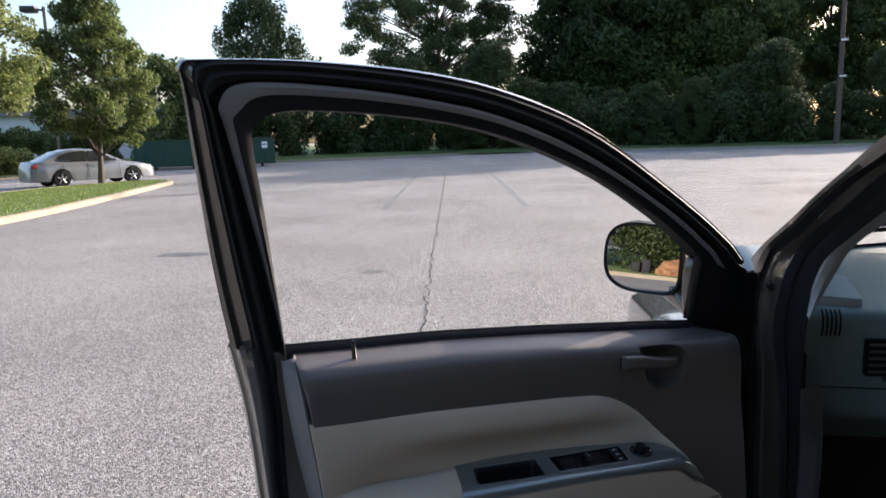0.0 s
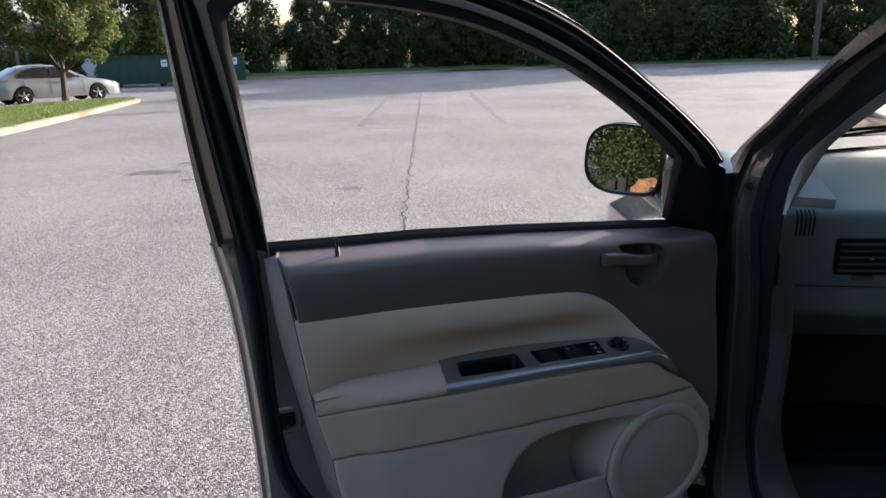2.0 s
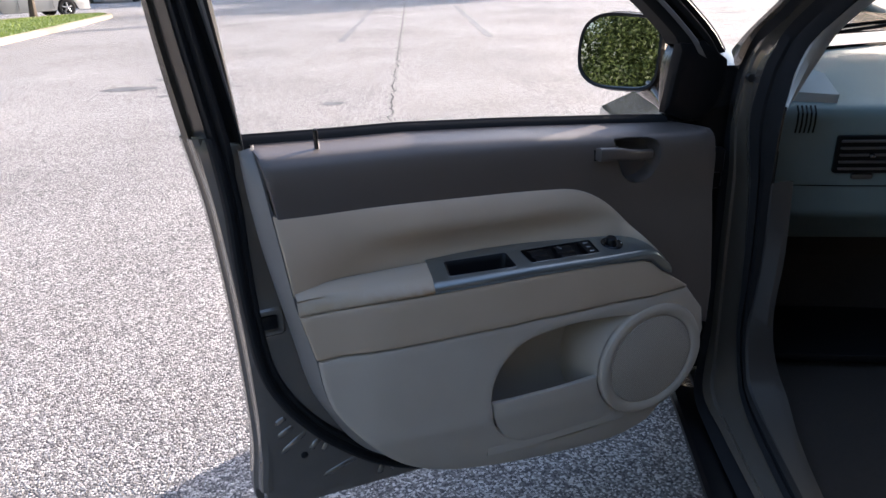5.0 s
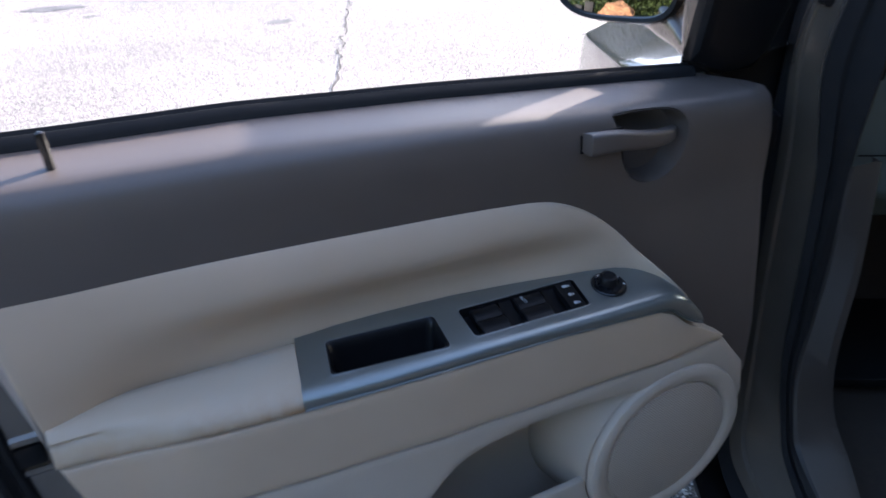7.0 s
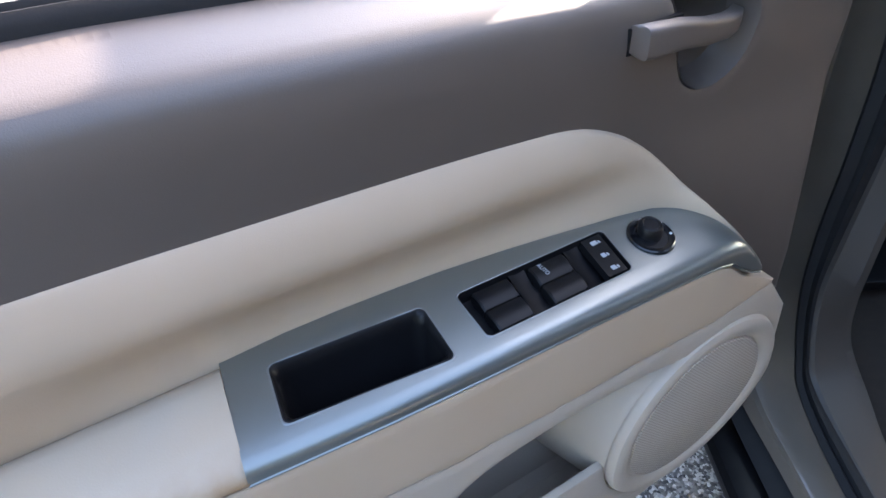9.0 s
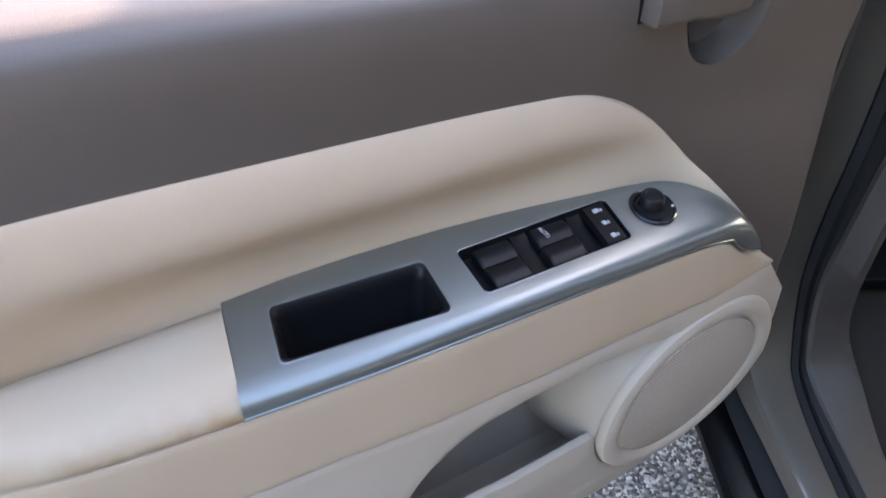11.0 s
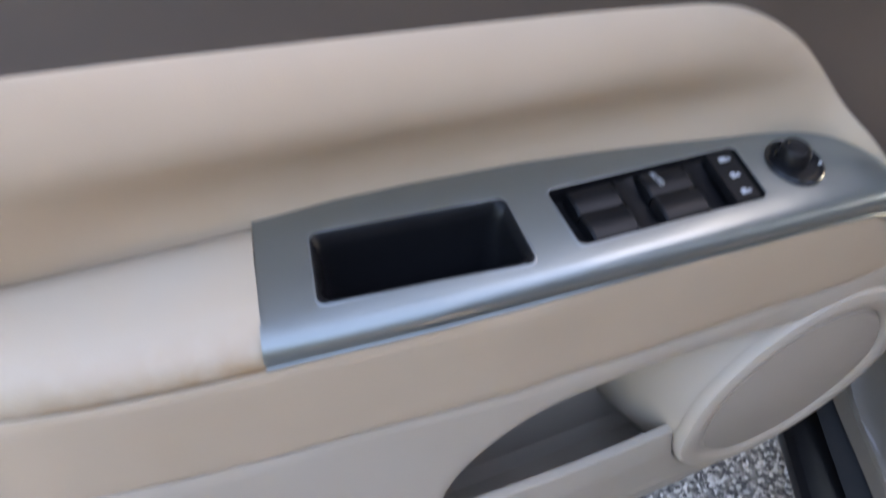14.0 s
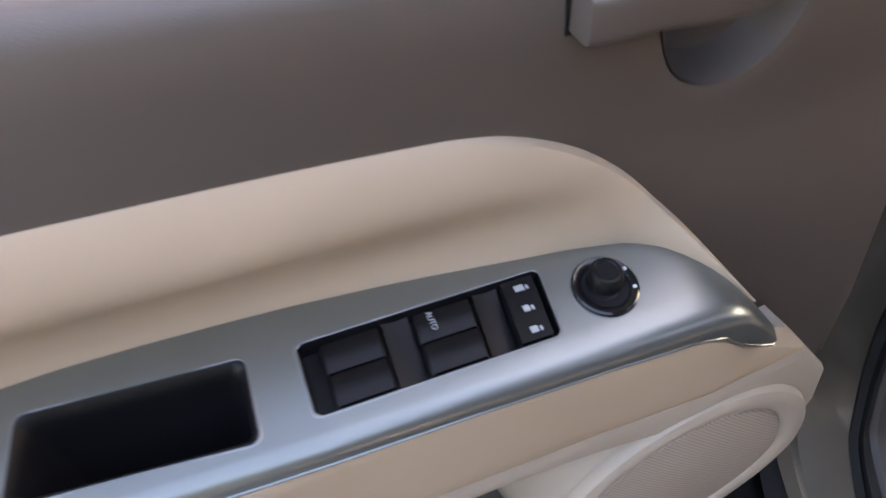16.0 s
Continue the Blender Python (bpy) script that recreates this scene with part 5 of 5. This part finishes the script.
# ---- trees ----
def leaves(rng, clumps, count, size, squash=0.8):
    """Small leaf cards scattered through clumps (centre, radius)."""
    co, faces = [], []
    total = sum(r ** 2 for _, r in clumps)
    for c, r in clumps:
        for _ in range(int(count * r ** 2 / total)):
            d = Vector((rng.gauss(0, 1), rng.gauss(0, 1), rng.gauss(0, 1))).normalized() * (rng.random() ** 0.4) * r
            p = c + Vector((d.x, d.y, d.z * squash))
            n = (d.normalized() * 0.6 + Vector((rng.uniform(-1, 1), rng.uniform(-1, 1), rng.uniform(-0.4, 1)))).normalized()
            t = n.orthogonal().normalized()
            t = Matrix.Rotation(rng.uniform(0, 6.28), 3, n) @ t
            b = n.cross(t)
            s = size * rng.uniform(0.6, 1.3)
            i = len(co)
            co += [p - t * s, p - b * s * 0.42, p + t * s, p + b * s * 0.42]
            faces.append((i, i + 1, i + 2, i + 3))
    return co, faces


def tree(label, height, spread, clear, leaf, seed, count=9000, size=0.16, clump_n=46, trunk=0.14, group="", puff=1.0, flat_=0.8):
    rng = random.Random(seed)
    ob = tagged(new("tree"), label, "tree", group)
    wood = bmesh.new()
    top = Vector((rng.uniform(-0.3, 0.3), rng.uniform(-0.3, 0.3), height * 0.86))
    spine = spline([(0, 0, -0.05), (rng.uniform(-0.1, 0.1), rng.uniform(-0.1, 0.1), clear), (top.x * 0.6, top.y * 0.6, height * 0.6), tuple(top)], 12)
    tube(spine, [trunk * (1.25 if i == 0 else 1.0) * (1 - 0.9 * i / 11) for i in range(12)], 8, bm=wood)
    clumps = []
    for k in range(clump_n):
        h = clear + (height - clear) * ((k + 0.5) / clump_n)
        f = (h - clear) / (height - clear)
        w = spread * (math.sin(math.pi * (0.16 + 0.80 * f)) ** 0.75)
        a = k * 2.4 + rng.uniform(-0.5, 0.5)
        rr = w * (rng.uniform(0.25, 1.0) ** 0.6)
        c = Vector((rr * math.cos(a), rr * math.sin(a), h + rng.uniform(-0.3, 0.3)))
        clumps.append((c, puff * spread * rng.uniform(0.20, 0.38)))
        if k % 2 == 0:
            s = spine[min(11, max(2, int(f * 8) + 2))]
            tube([s, (s + c) / 2 + Vector((0, 0, 0.15)), c], [trunk * 0.35 * (1 - f * 0.6), trunk * 0.2, 0.012], 5, bm=wood)
    part("trunk", wood, BARK, ob)
    co, faces = leaves(rng, clumps, count, size, flat_)
    me = bpy.data.meshes.new("crown")
    me.from_pydata(co, [], faces)
    me.materials.append(leaf)
    crown = new("crown", me)
    crown.parent = ob
    return ob


def place(ob, x, y, z=0.0, turn=0.0):
    ob.matrix_basis = pose(x, y, z, 0, 0, turn)
    return ob


lot_tree = place(tree("leafy ornamental pear tree on the grass island", 6.8, 2.25, 1.9, LEAF_MID, 5, 38000, 0.078, 120, 0.12, "island trees", 0.66), -12.9, 26.9, 0.1)
near_tree = place(tree("sunlit ornamental tree with yellow-green leaves", 6.8, 2.55, 1.7, LEAF_SUN, 9, 62000, 0.075, 130, 0.13, "island trees", 0.78), -13.75, 19.3, 0.1)
place(tree("leafy tree behind the parked car", 6.6, 3.0, 1.4, LEAF_MID, 15, 14000, 0.16, 60, 0.15), -18.2, 47.5, 0.2)
kinds = [tree("tall dark woodland tree in full leaf", 15.5, 5.0, 1.0, LEAF_DARK, 21, 34000, 0.19, 60, 0.30, "woods"),
         tree("tall dark woodland tree in full leaf", 13.0, 4.4, 0.6, LEAF_DARK, 22, 30000, 0.18, 54, 0.28, "woods"),
         tree("tall green woodland tree catching the sun", 14.0, 4.6, 0.8, LEAF_MID, 23, 32000, 0.18, 58, 0.28, "woods")]
rng = random.Random(77)
place(tree("tall dark pine with layered open branches", 27.0, 12.4, 6.0, LEAF_DARK, 61, 130000, 0.18, 280, 0.5, "woods", 0.42, 0.55), -1.0, 95.0, 0.4)
place(tree("tall dark pine with layered open branches", 24.0, 8.6, 4.0, LEAF_DARK, 62, 70000, 0.24, 120, 0.45, "woods", 0.62, 0.6), 48.5, 94.0, 0.4)
place(tree("bushy tree with upright twigs above the door", 12.4, 4.6, 1.0, LEAF_DARK, 63, 34000, 0.14, 90, 0.25, "woods", 0.62, 1.3), -14.6, 57.5, 0.2)
spots = [(-16.5, 57, 0.50, 1), (-9.0, 61, 0.46, 1), (-6.0, 62, 0.50, 1), (-3.0, 62, 0.50, 0)]
# the tall wood stands back from the lot, with low trees along its edge
spots += [(18.6, 101, 1.72, 1), (21.5, 99.5, 1.85, 0), (25.0, 97, 1.85, 0), (30.0, 96, 1.9, 0), (34.0, 93, 1.72, 2), (39.0, 94, 1.5, 2), (44.0, 97, 1.4, 2), (55.0, 92, 1.6, 2), (61, 90, 1.6, 2), (67, 89, 1.6, 0), (11.0, 108, 0.75, 1), (3.5, 107, 0.8, 0), (22, 108, 1.7, 1), (28, 106, 1.7, 0), (36, 104, 1.6, 1)]
spots += [(x + rng.uniform(-1, 1), y + rng.uniform(2.5, 5.0), rng.uniform(0.26, 0.50), rng.choice((0, 1, 1))) for x, y in ((1, 58), (4.5, 58.3), (8, 58.3), (11, 57.2), (14, 56), (17, 54.5), (20, 53), (23, 52), (26, 51), (29.5, 50.5), (33, 50), (36.5, 49.5), (41, 49), (46, 48.5), (52, 47.5), (59, 46.5), (67, 45.5))]
used = set()
for x, y, s, kd in spots:
    turn = rng.uniform(0, 360)
    ob = copy_thing(kinds[kd], pose(x, y, 0.2, 0, 0, turn)) if kd in used else kinds[kd]
    used.add(kd)
    ob.matrix_basis = pose(x, y, 0.2, 0, 0, turn)
    ob.scale = (s * 1.45, s * 1.2, s * 1.15) if s < 0.51 and x > 0 else (s, s, s)
# undergrowth under the woods, and hedges
def bushes(name, label, line, height, depth, leaf, count, size, seed):
    rng = random.Random(seed)
    pts = [Vector(p) for p in line]
    clumps = []
    for a, b in zip(pts, pts[1:]):
        n = max(2, int((b - a).length / (height * 0.55)))
        for i in range(n):
            p = a.lerp(b, i / n)
            for h in (0.25, 0.7):
                clumps.append((p + Vector((rng.uniform(-0.5, 0.5), rng.uniform(0, depth), height * h + rng.uniform(-0.2, 0.2))), height * rng.uniform(0.28, 0.45)))
    co, faces = leaves(rng, clumps, count, size, 1.0)
    me = bpy.data.meshes.new(name)
    me.from_pydata(co, [], faces)
    me.materials.append(leaf)
    return tagged(new(name, me), label, "bushes", kind="stuff")


bushes("undergrowth", "dark undergrowth along the edge of the woods", [(-18, 54.5, 0.2), (-8, 58.0, 0.2), (0, 60.5, 0.2), (8, 60.5, 0.2), (16, 57, 0.2), (24, 53, 0.2), (40, 50.5, 0.2), (72, 46.5, 0.2)], 3.8, 3.0, LEAF_DARK, 100000, 0.16, 31)
bushes("hedge", "clipped green hedge behind the parked car", [(-33, 33, 0.2), (-25.5, 34.5, 0.2), (-23.5, 41, 0.2)], 1.3, 0.8, LEAF_SUN, 16000, 0.10, 32)
bushes("shrub_bank", "yellow-green shrubs in front of the low building", [(-31, 45.5, 0.2), (-25, 46.5, 0.2), (-18.5, 47.0, 0.2)], 2.6, 1.2, LEAF_MID, 30000, 0.11, 33)

# trees behind the camera and beside it, seen in the mirror and closing the lot
for k, (x, y, s, kd) in enumerate(((-35, -8, 0.8, 0), (-36, 0, 0.75, 1), (-34, 7, 0.8, 0), (-36, 13, 0.8, 1), (-33, -17, 0.85, 0), (-34, 22, 0.8, 1), (-15, -19, 0.9, 1), (-7, -20, 1.0, 0), (2, -21, 1.0, 0), (11, -19, 1.0, 1), (20, -15, 1.0, 0), (26, -7, 0.9, 1))):
    copy_thing(kinds[kd], pose(x, y, 0.1, 0, 0, k * 67)).scale = (s, s, s)


# ---- things on the lot ----
def saloon(x, y, heading):
    """A parked saloon; local y runs forward from the middle of the wheelbase."""
    silver = material("silver_car_paint", (0.25, 0.255, 0.265), 0.32, 0.4, second=(0.235, 0.24, 0.25), scale=3, fine=900, bump=0.0, coat=0.7)
    glass = material("dark_tinted_glass", (0.02, 0.022, 0.024), 0.06, 0.0, second=(0.03, 0.03, 0.032), bump=0, coat=0.5)
    ob = tagged(new("car"), "silver four-door saloon parked beyond the grass island", "car")
    ob.matrix_basis = pose(x, y, 0, 0, 0, heading)
    rows = []
    for k in range(41):
        yy = 2.42 - 4.84 * k / 40
        w = at([(-2.42, 0.70), (-2.30, 0.82), (-1.9, 0.89), (0, 0.91), (1.7, 0.89), (2.15, 0.80), (2.36, 0.66), (2.42, 0.55)], yy)
        top = at([(-2.42, 0.80), (-2.30, 0.98), (-1.6, 1.00), (0.9, 0.93), (1.9, 0.80), (2.30, 0.68), (2.42, 0.55)], yy)
        foot = max(arch(yy, 0.22, 1.37, 0.36) - 0.04, arch(yy, 0.22, -1.37, 0.36) - 0.04) if min(abs(yy - 1.37), abs(yy + 1.37)) < 0.36 else 0.22
        half = [(w - 0.05, foot), (w - 0.005, foot + 0.02), (w, max(foot + 0.04, 0.45)), (w, max(foot + 0.06, 0.62)), (w - 0.02, top - 0.08), (w - 0.07, top - 0.01), (w * 0.5, top + 0.02), (0, top + 0.03)]
        rows.append([(b, yy, z) for b, z in half] + [(-b, yy, z) for b, z in half[-2::-1]])
    part("body", loft(rows, ends=True), silver, ob, "", 50)
    rows = []
    for yy, z in ((1.05, 0.94), (0.75, 1.10), (0.35, 1.30), (0.05, 1.40), (-0.5, 1.455), (-1.0, 1.43), (-1.4, 1.32), (-1.75, 1.14), (-2.02, 1.00)):
        f = (z - 0.92) / 0.53
        half = [(0.84, 0.90), (0.84 - 0.20 * f * 0.8, 0.90 + (z - 0.90) * 0.86), (0.84 - 0.26 * f, z - 0.015), (0.4, z + 0.006), (0, z + 0.012)]
        rows.append([(b, yy, q) for b, q in half] + [(-b, yy, q) for b, q in half[-2::-1]])
    part("cabin", loft(rows), silver, ob, "", 45)
    for s in (1, -1):
        def pane(pts, name):
            return part(name, loft([[(s * (0.872 - 0.16 * (z - 0.92) / 0.46 + o), yy, z) for yy, z in pts] for o in (0.0, 0.004)], close=True, ends=True), glass, ob)
        pane([(0.72, 0.95), (0.20, 1.30), (-0.02, 1.36), (-0.32, 1.37), (-0.34, 0.97)], "side_window")
        pane([(-0.42, 0.97), (-0.40, 1.37), (-0.90, 1.35), (-1.18, 1.27), (-1.40, 1.12), (-1.42, 0.99)], "side_window")
        for yy in (1.37, -1.37):
            tyre = [(0.10, 0.21), (0.10, 0.29), (0.07, 0.32), (-0.07, 0.32), (-0.10, 0.29), (-0.10, 0.21)]
            w = part("wheel", loft([[(s * (0.80 + a), yy + q * math.cos(2 * math.pi * i / 24), 0.32 + q * math.sin(2 * math.pi * i / 24)) for a, q in tyre] for i in range(25)]), RUBBER, ob)
            bm = loft([[(s * (0.80 + a), yy + q * math.cos(2 * math.pi * i / 24), 0.32 + q * math.sin(2 * math.pi * i / 24)) for a, q in ((0.06, 0.212), (0.085, 0.20), (0.05, 0.18))] for i in range(25)])
            for k in range(5):
                t = 2 * math.pi * k / 5 + 0.3
                tube([(s * 0.885, yy + 0.02 * math.cos(t), 0.32 + 0.02 * math.sin(t)), (s * 0.875, yy + 0.20 * math.cos(t), 0.32 + 0.20 * math.sin(t))], [0.045, 0.03], 6, bm=bm)
            part("rim", bm, ALLOY, w)
            part("brake_disc", loft([[(s * 0.82, yy + q * math.cos(2 * math.pi * i / 20), 0.32 + q * math.sin(2 * math.pi * i / 20)) for q in (0.02, 0.19)] for i in range(21)]), BLACK, w)
        part("headlight", loft([[(s * (0.62 + a), yy, z) for a, yy, z in ring] for ring in (((0.0, 2.34, 0.60), (0.0, 2.26, 0.72), (0.16, 2.06, 0.74), (0.20, 2.10, 0.62)), ((0.0, 2.30, 0.60), (0.0, 2.22, 0.70), (0.14, 2.03, 0.72), (0.17, 2.07, 0.62)))], close=True, ends=True), CHROME, ob, "clear headlight")
        part("tail_light", box(min(s * 0.60, s * 0.83), max(s * 0.60, s * 0.83), -2.38, -2.16, 0.74, 0.90, 0.03), material("red_lens", (0.30, 0.02, 0.015), 0.2, bump=0), ob, "red tail light")
        part("wing_mirror", box(min(s * 0.90, s * 1.04), max(s * 0.90, s * 1.04), 0.62, 0.76, 0.92, 1.04, 0.03), silver, ob)
        for yy in (-0.22, -1.22):
            part("door_handle", box(min(s * 0.905, s * 0.93), max(s * 0.905, s * 0.93), yy - 0.10, yy + 0.08, 0.80, 0.825, 0.008), silver, ob)
        for yy in (0.86, -0.37, -1.30):
            part("door_gap", tube([(s * 0.915, yy, 0.32), (s * 0.914, yy, 0.62), (s * 0.895, yy - 0.02, 0.88)], 0.006, 5), BLACK, ob)
    for pts, name in ((((0.95, 0.97), (0.10, 1.375)), "windscreen"), (((-1.30, 1.345), (-1.93, 1.02)), "rear_window")):
        (ya, za), (yb, zb) = pts
        part(name, loft([[(-0.66, ya, za + 0.012), (-0.3, ya, za + 0.030), (0.3, ya, za + 0.030), (0.66, ya, za + 0.012)], [(-0.56, yb, zb + 0.012), (-0.3, yb, zb + 0.030), (0.3, yb, zb + 0.030), (0.56, yb, zb + 0.012)]]), glass, ob)
    part("grille", box(-0.40, 0.40, 2.36, 2.425, 0.50, 0.60, 0.02), BLACK, ob)
    part("front_plate", box(-0.15, 0.15, 2.415, 2.435, 0.36, 0.45, 0.005), WHITE, ob)
    return ob


saloon(-14.25, 28.75, -42.3)


def dumpster(x, y, turn, w):
    green = material("green_container_paint", (0.010, 0.052, 0.031), 0.55, second=(0.020, 0.050, 0.032), scale=2, fine=60, bump=0.2, depth=0.003)
    ob = tagged(new("dumpster"), "dark green steel waste container with ribbed sides", "dumpster", "dumpsters")
    ob.matrix_basis = pose(x, y, 0, 0, 0, turn)
    bm = box(-w / 2, w / 2, 0, 2.2, 0.18, 0.24)
    box(-w / 2, w / 2, 0, 0.06, 0.2, 1.75, bm=bm)
    box(-w / 2, w / 2, 2.14, 2.2, 0.2, 1.75, bm=bm)
    box(-w / 2, -w / 2 + 0.06, 0.06, 2.14, 0.2, 1.75, bm=bm)
    box(w / 2 - 0.06, w / 2, 0.06, 2.14, 0.2, 1.75, bm=bm)
    part("body", bm, green, ob)
    part("top_rail", box(-w / 2 - 0.04, w / 2 + 0.04, -0.06, 0.02, 1.70, 1.80, 0.01), green, ob)
    for k in range(int(w / 0.55) + 1):
        part("rib", box(-w / 2 + 0.55 * k, -w / 2 + 0.55 * k + 0.09, -0.055, 0.0, 0.22, 1.70, 0.01), green, ob)
    for s in (-1, 1):
        part("skid", box(s * w * 0.3 - 0.08, s * w * 0.3 + 0.08, 0, 2.2, 0.0, 0.18), BLACK, ob)
    part("placard", box(w / 2 - 0.75, w / 2 - 0.40, -0.075, -0.056, 1.15, 1.55, 0.004), WHITE, ob, "white placard")
    part("bar", box(w / 2 - 0.70, w / 2 - 0.45, -0.080, -0.0755, 1.36, 1.42), BLACK, ob)
    return ob


dumpster(-16.8, 43.9, 14, 4.3)
dumpster(-12.7, 45.0, 16, 3.9)


def lamp_post(x, y, h, turn):
    dark = material("bronze_metal", (0.03, 0.027, 0.025), 0.45, 0.4, bump=0.02)
    ob = tagged(new("street_lamp"), "tall dark bronze lot lamp with a square head", "street lamp")
    ob.matrix_basis = pose(x, y, 0, 0, 0, turn)
    part("pole", tube([(0, 0, 0.55), (0, 0, h)], [0.10, 0.085], 4), dark, ob)
    part("base", tube([(0, 0, -0.1), (0, 0, 0.6)], 0.3, 16), CONCRETE, ob)
    part("arm", box(-0.5, 0.0, -0.05, 0.05, h - 0.22, h - 0.12), dark, ob)
    part("head", box(-1.15, -0.35, -0.28, 0.28, h - 0.30, h + 0.02, 0.04), dark, ob)
    part("lens", box(-1.05, -0.45, -0.2, 0.2, h - 0.32, h - 0.302), GREY_TRIM, ob)


lamp_post(-21.6, 40.0, 9.2, 8)

ob = tagged(new("utility_pole"), "dark wooden utility pole at the edge of the woods", "utility pole")
ob.matrix_basis = pose(27.2, 50.2, 0.1)
part("pole", tube([(0, 0, -0.2), (0.05, 0, 6), (0.1, 0, 13)], [0.19, 0.16, 0.13], 10), BARK, ob)
for z in (4.6, 7.0):
    part("bracket", box(-0.12, 0.35, -0.2, -0.14, z, z + 0.12, 0.01), CHROME, ob)
part("crossarm", box(-1.2, 1.3, -0.1, 0.05, 12.2, 12.4, 0.01), BARK, ob)
bm = box(-0.9, 0.9, -0.09, 0.09, 0.0, 0.13, 0.03)
stop = tagged(mesh_object("wheel_stop", bm, CONCRETE), "pale concrete wheel stop near the far kerb", "wheel stop")
stop.matrix_basis = pose(8.6, 55.9, 0, 0, 0, -12)

# pale low building behind the trees
ob = tagged(new("building"), "pale low building far behind the trees", "building")
ob.matrix_basis = pose(-36, 74, 0.3, 0, 0, 8)
wallm = material("pale_render", (0.55, 0.55, 0.54), 0.8, second=(0.48, 0.48, 0.47), scale=0.6, fine=20, bump=0.2, depth=0.01)
part("wall", box(-11, 11, 0, 12, 0, 4.6, 0.03), wallm, ob)
part("roof", box(-11.6, 11.6, -0.6, 12.6, 4.6, 5.1, 0.05), material("grey_roof", (0.20, 0.20, 0.21), 0.8), ob)
for k in range(6):
    w = part("window", box(-9.6 + 3.4 * k, -8.0 + 3.4 * k, -0.04, 0.02, 1.4, 3.0, 0.02), GLOSS_BLACK, ob)
    part("sill", box(-9.7 + 3.4 * k, -7.9 + 3.4 * k, -0.10, 0.02, 1.28, 1.40, 0.02), CONCRETE, w)

# west side, seen in the door mirror: kerb, hedge and a heap of brown brush with grey bins
tagged(mesh_object("side_kerb", kerb([(-24.5, 6.5, 0), (-24.7, -4, 0), (-24.3, -20, 0)], 0.16, 0.14), CONCRETE), "concrete kerb beside the hedge", "kerb", kind="structure")
bm = loft([[(-24.65, 6.5, 0.12), (-24.85, -4, 0.12), (-24.45, -20, 0.12)], [(-60, 10, 0.8), (-60, -4, 0.8), (-60, -24, 0.8)]])
tagged(mesh_object("side_bank", bm, GRASS), "grass bank beside the lot", "grass", kind="structure")
bushes("shrubs", "tall green shrubs beside the lot", [(-29.5, 8, 0.2), (-29, 0, 0.2), (-29, -18, 0.2)], 4.6, 1.5, LEAF_DEEP, 60000, 0.10, 41)
bm = bmesh.new()
bmesh.ops.create_icosphere(bm, subdivisions=4, radius=1.0)
for v in bm.verts:
    k = 1 + 0.25 * noise.noise(v.co * 2.3) + 0.10 * noise.noise(v.co * 7)
    v.co = Vector((v.co.x * 0.6 * k, v.co.y * 0.7 * k, max(-0.05, v.co.z * 0.62 * k)))
heap = tagged(mesh_object("mulch_heap", bm, material("brown_mulch", (0.26, 0.13, 0.06), 0.95, second=(0.17, 0.085, 0.04), scale=5, fine=40, bump=1.0, depth=0.05)), "heap of reddish brown mulch beside the kerb", "mulch heap")
heap.matrix_basis = pose(-26.4, -5.2, 0.12, 0, 0, 10)
for dy, h in ((1.05, 0.55), (1.45, 0.40)):
    crate = tagged(mesh_object("crate", box(-0.25, 0.25, -0.17, 0.17, 0.0, h, 0.03), RUBBER), "dark grey crate standing beside the mulch heap", "crate", "crates by the heap")
    crate.matrix_basis = pose(-26.6, -5.2 + dy, 0.14, 0, 0, 15 * dy)

# blades of grass on the island
rng = random.Random(8)
rim = [(p.x, p.y) for p in island]
co, faces = [], []
while len(faces) < 16000:
    x, y = rng.uniform(-14.3, -8.3), rng.uniform(9, 28.2)
    if not inside((x, y), rim) or rim_distance((x, y), rim) < 0.2:
        continue
    t, h, w = rng.uniform(0, 6.28), rng.uniform(0.02, 0.055), 0.016
    dx, dy = w * math.cos(t), w * math.sin(t)
    lx, ly = rng.uniform(-0.03, 0.03), rng.uniform(-0.03, 0.03)
    i = len(co)
    co += [(x - dx, y - dy, 0.12), (x + dx, y + dy, 0.12), (x + lx, y + ly, 0.12 + h)]
    faces.append((i, i + 1, i + 2))
me = bpy.data.meshes.new("grass_blades")
me.from_pydata(co, [], faces)
me.materials.append(leaf_material("grass_blade", (0.09, 0.15, 0.02), (0.22, 0.27, 0.06), 0.35))
tagged(new("grass_blades", me), "short mown grass blades on the island", "grass", kind="stuff")
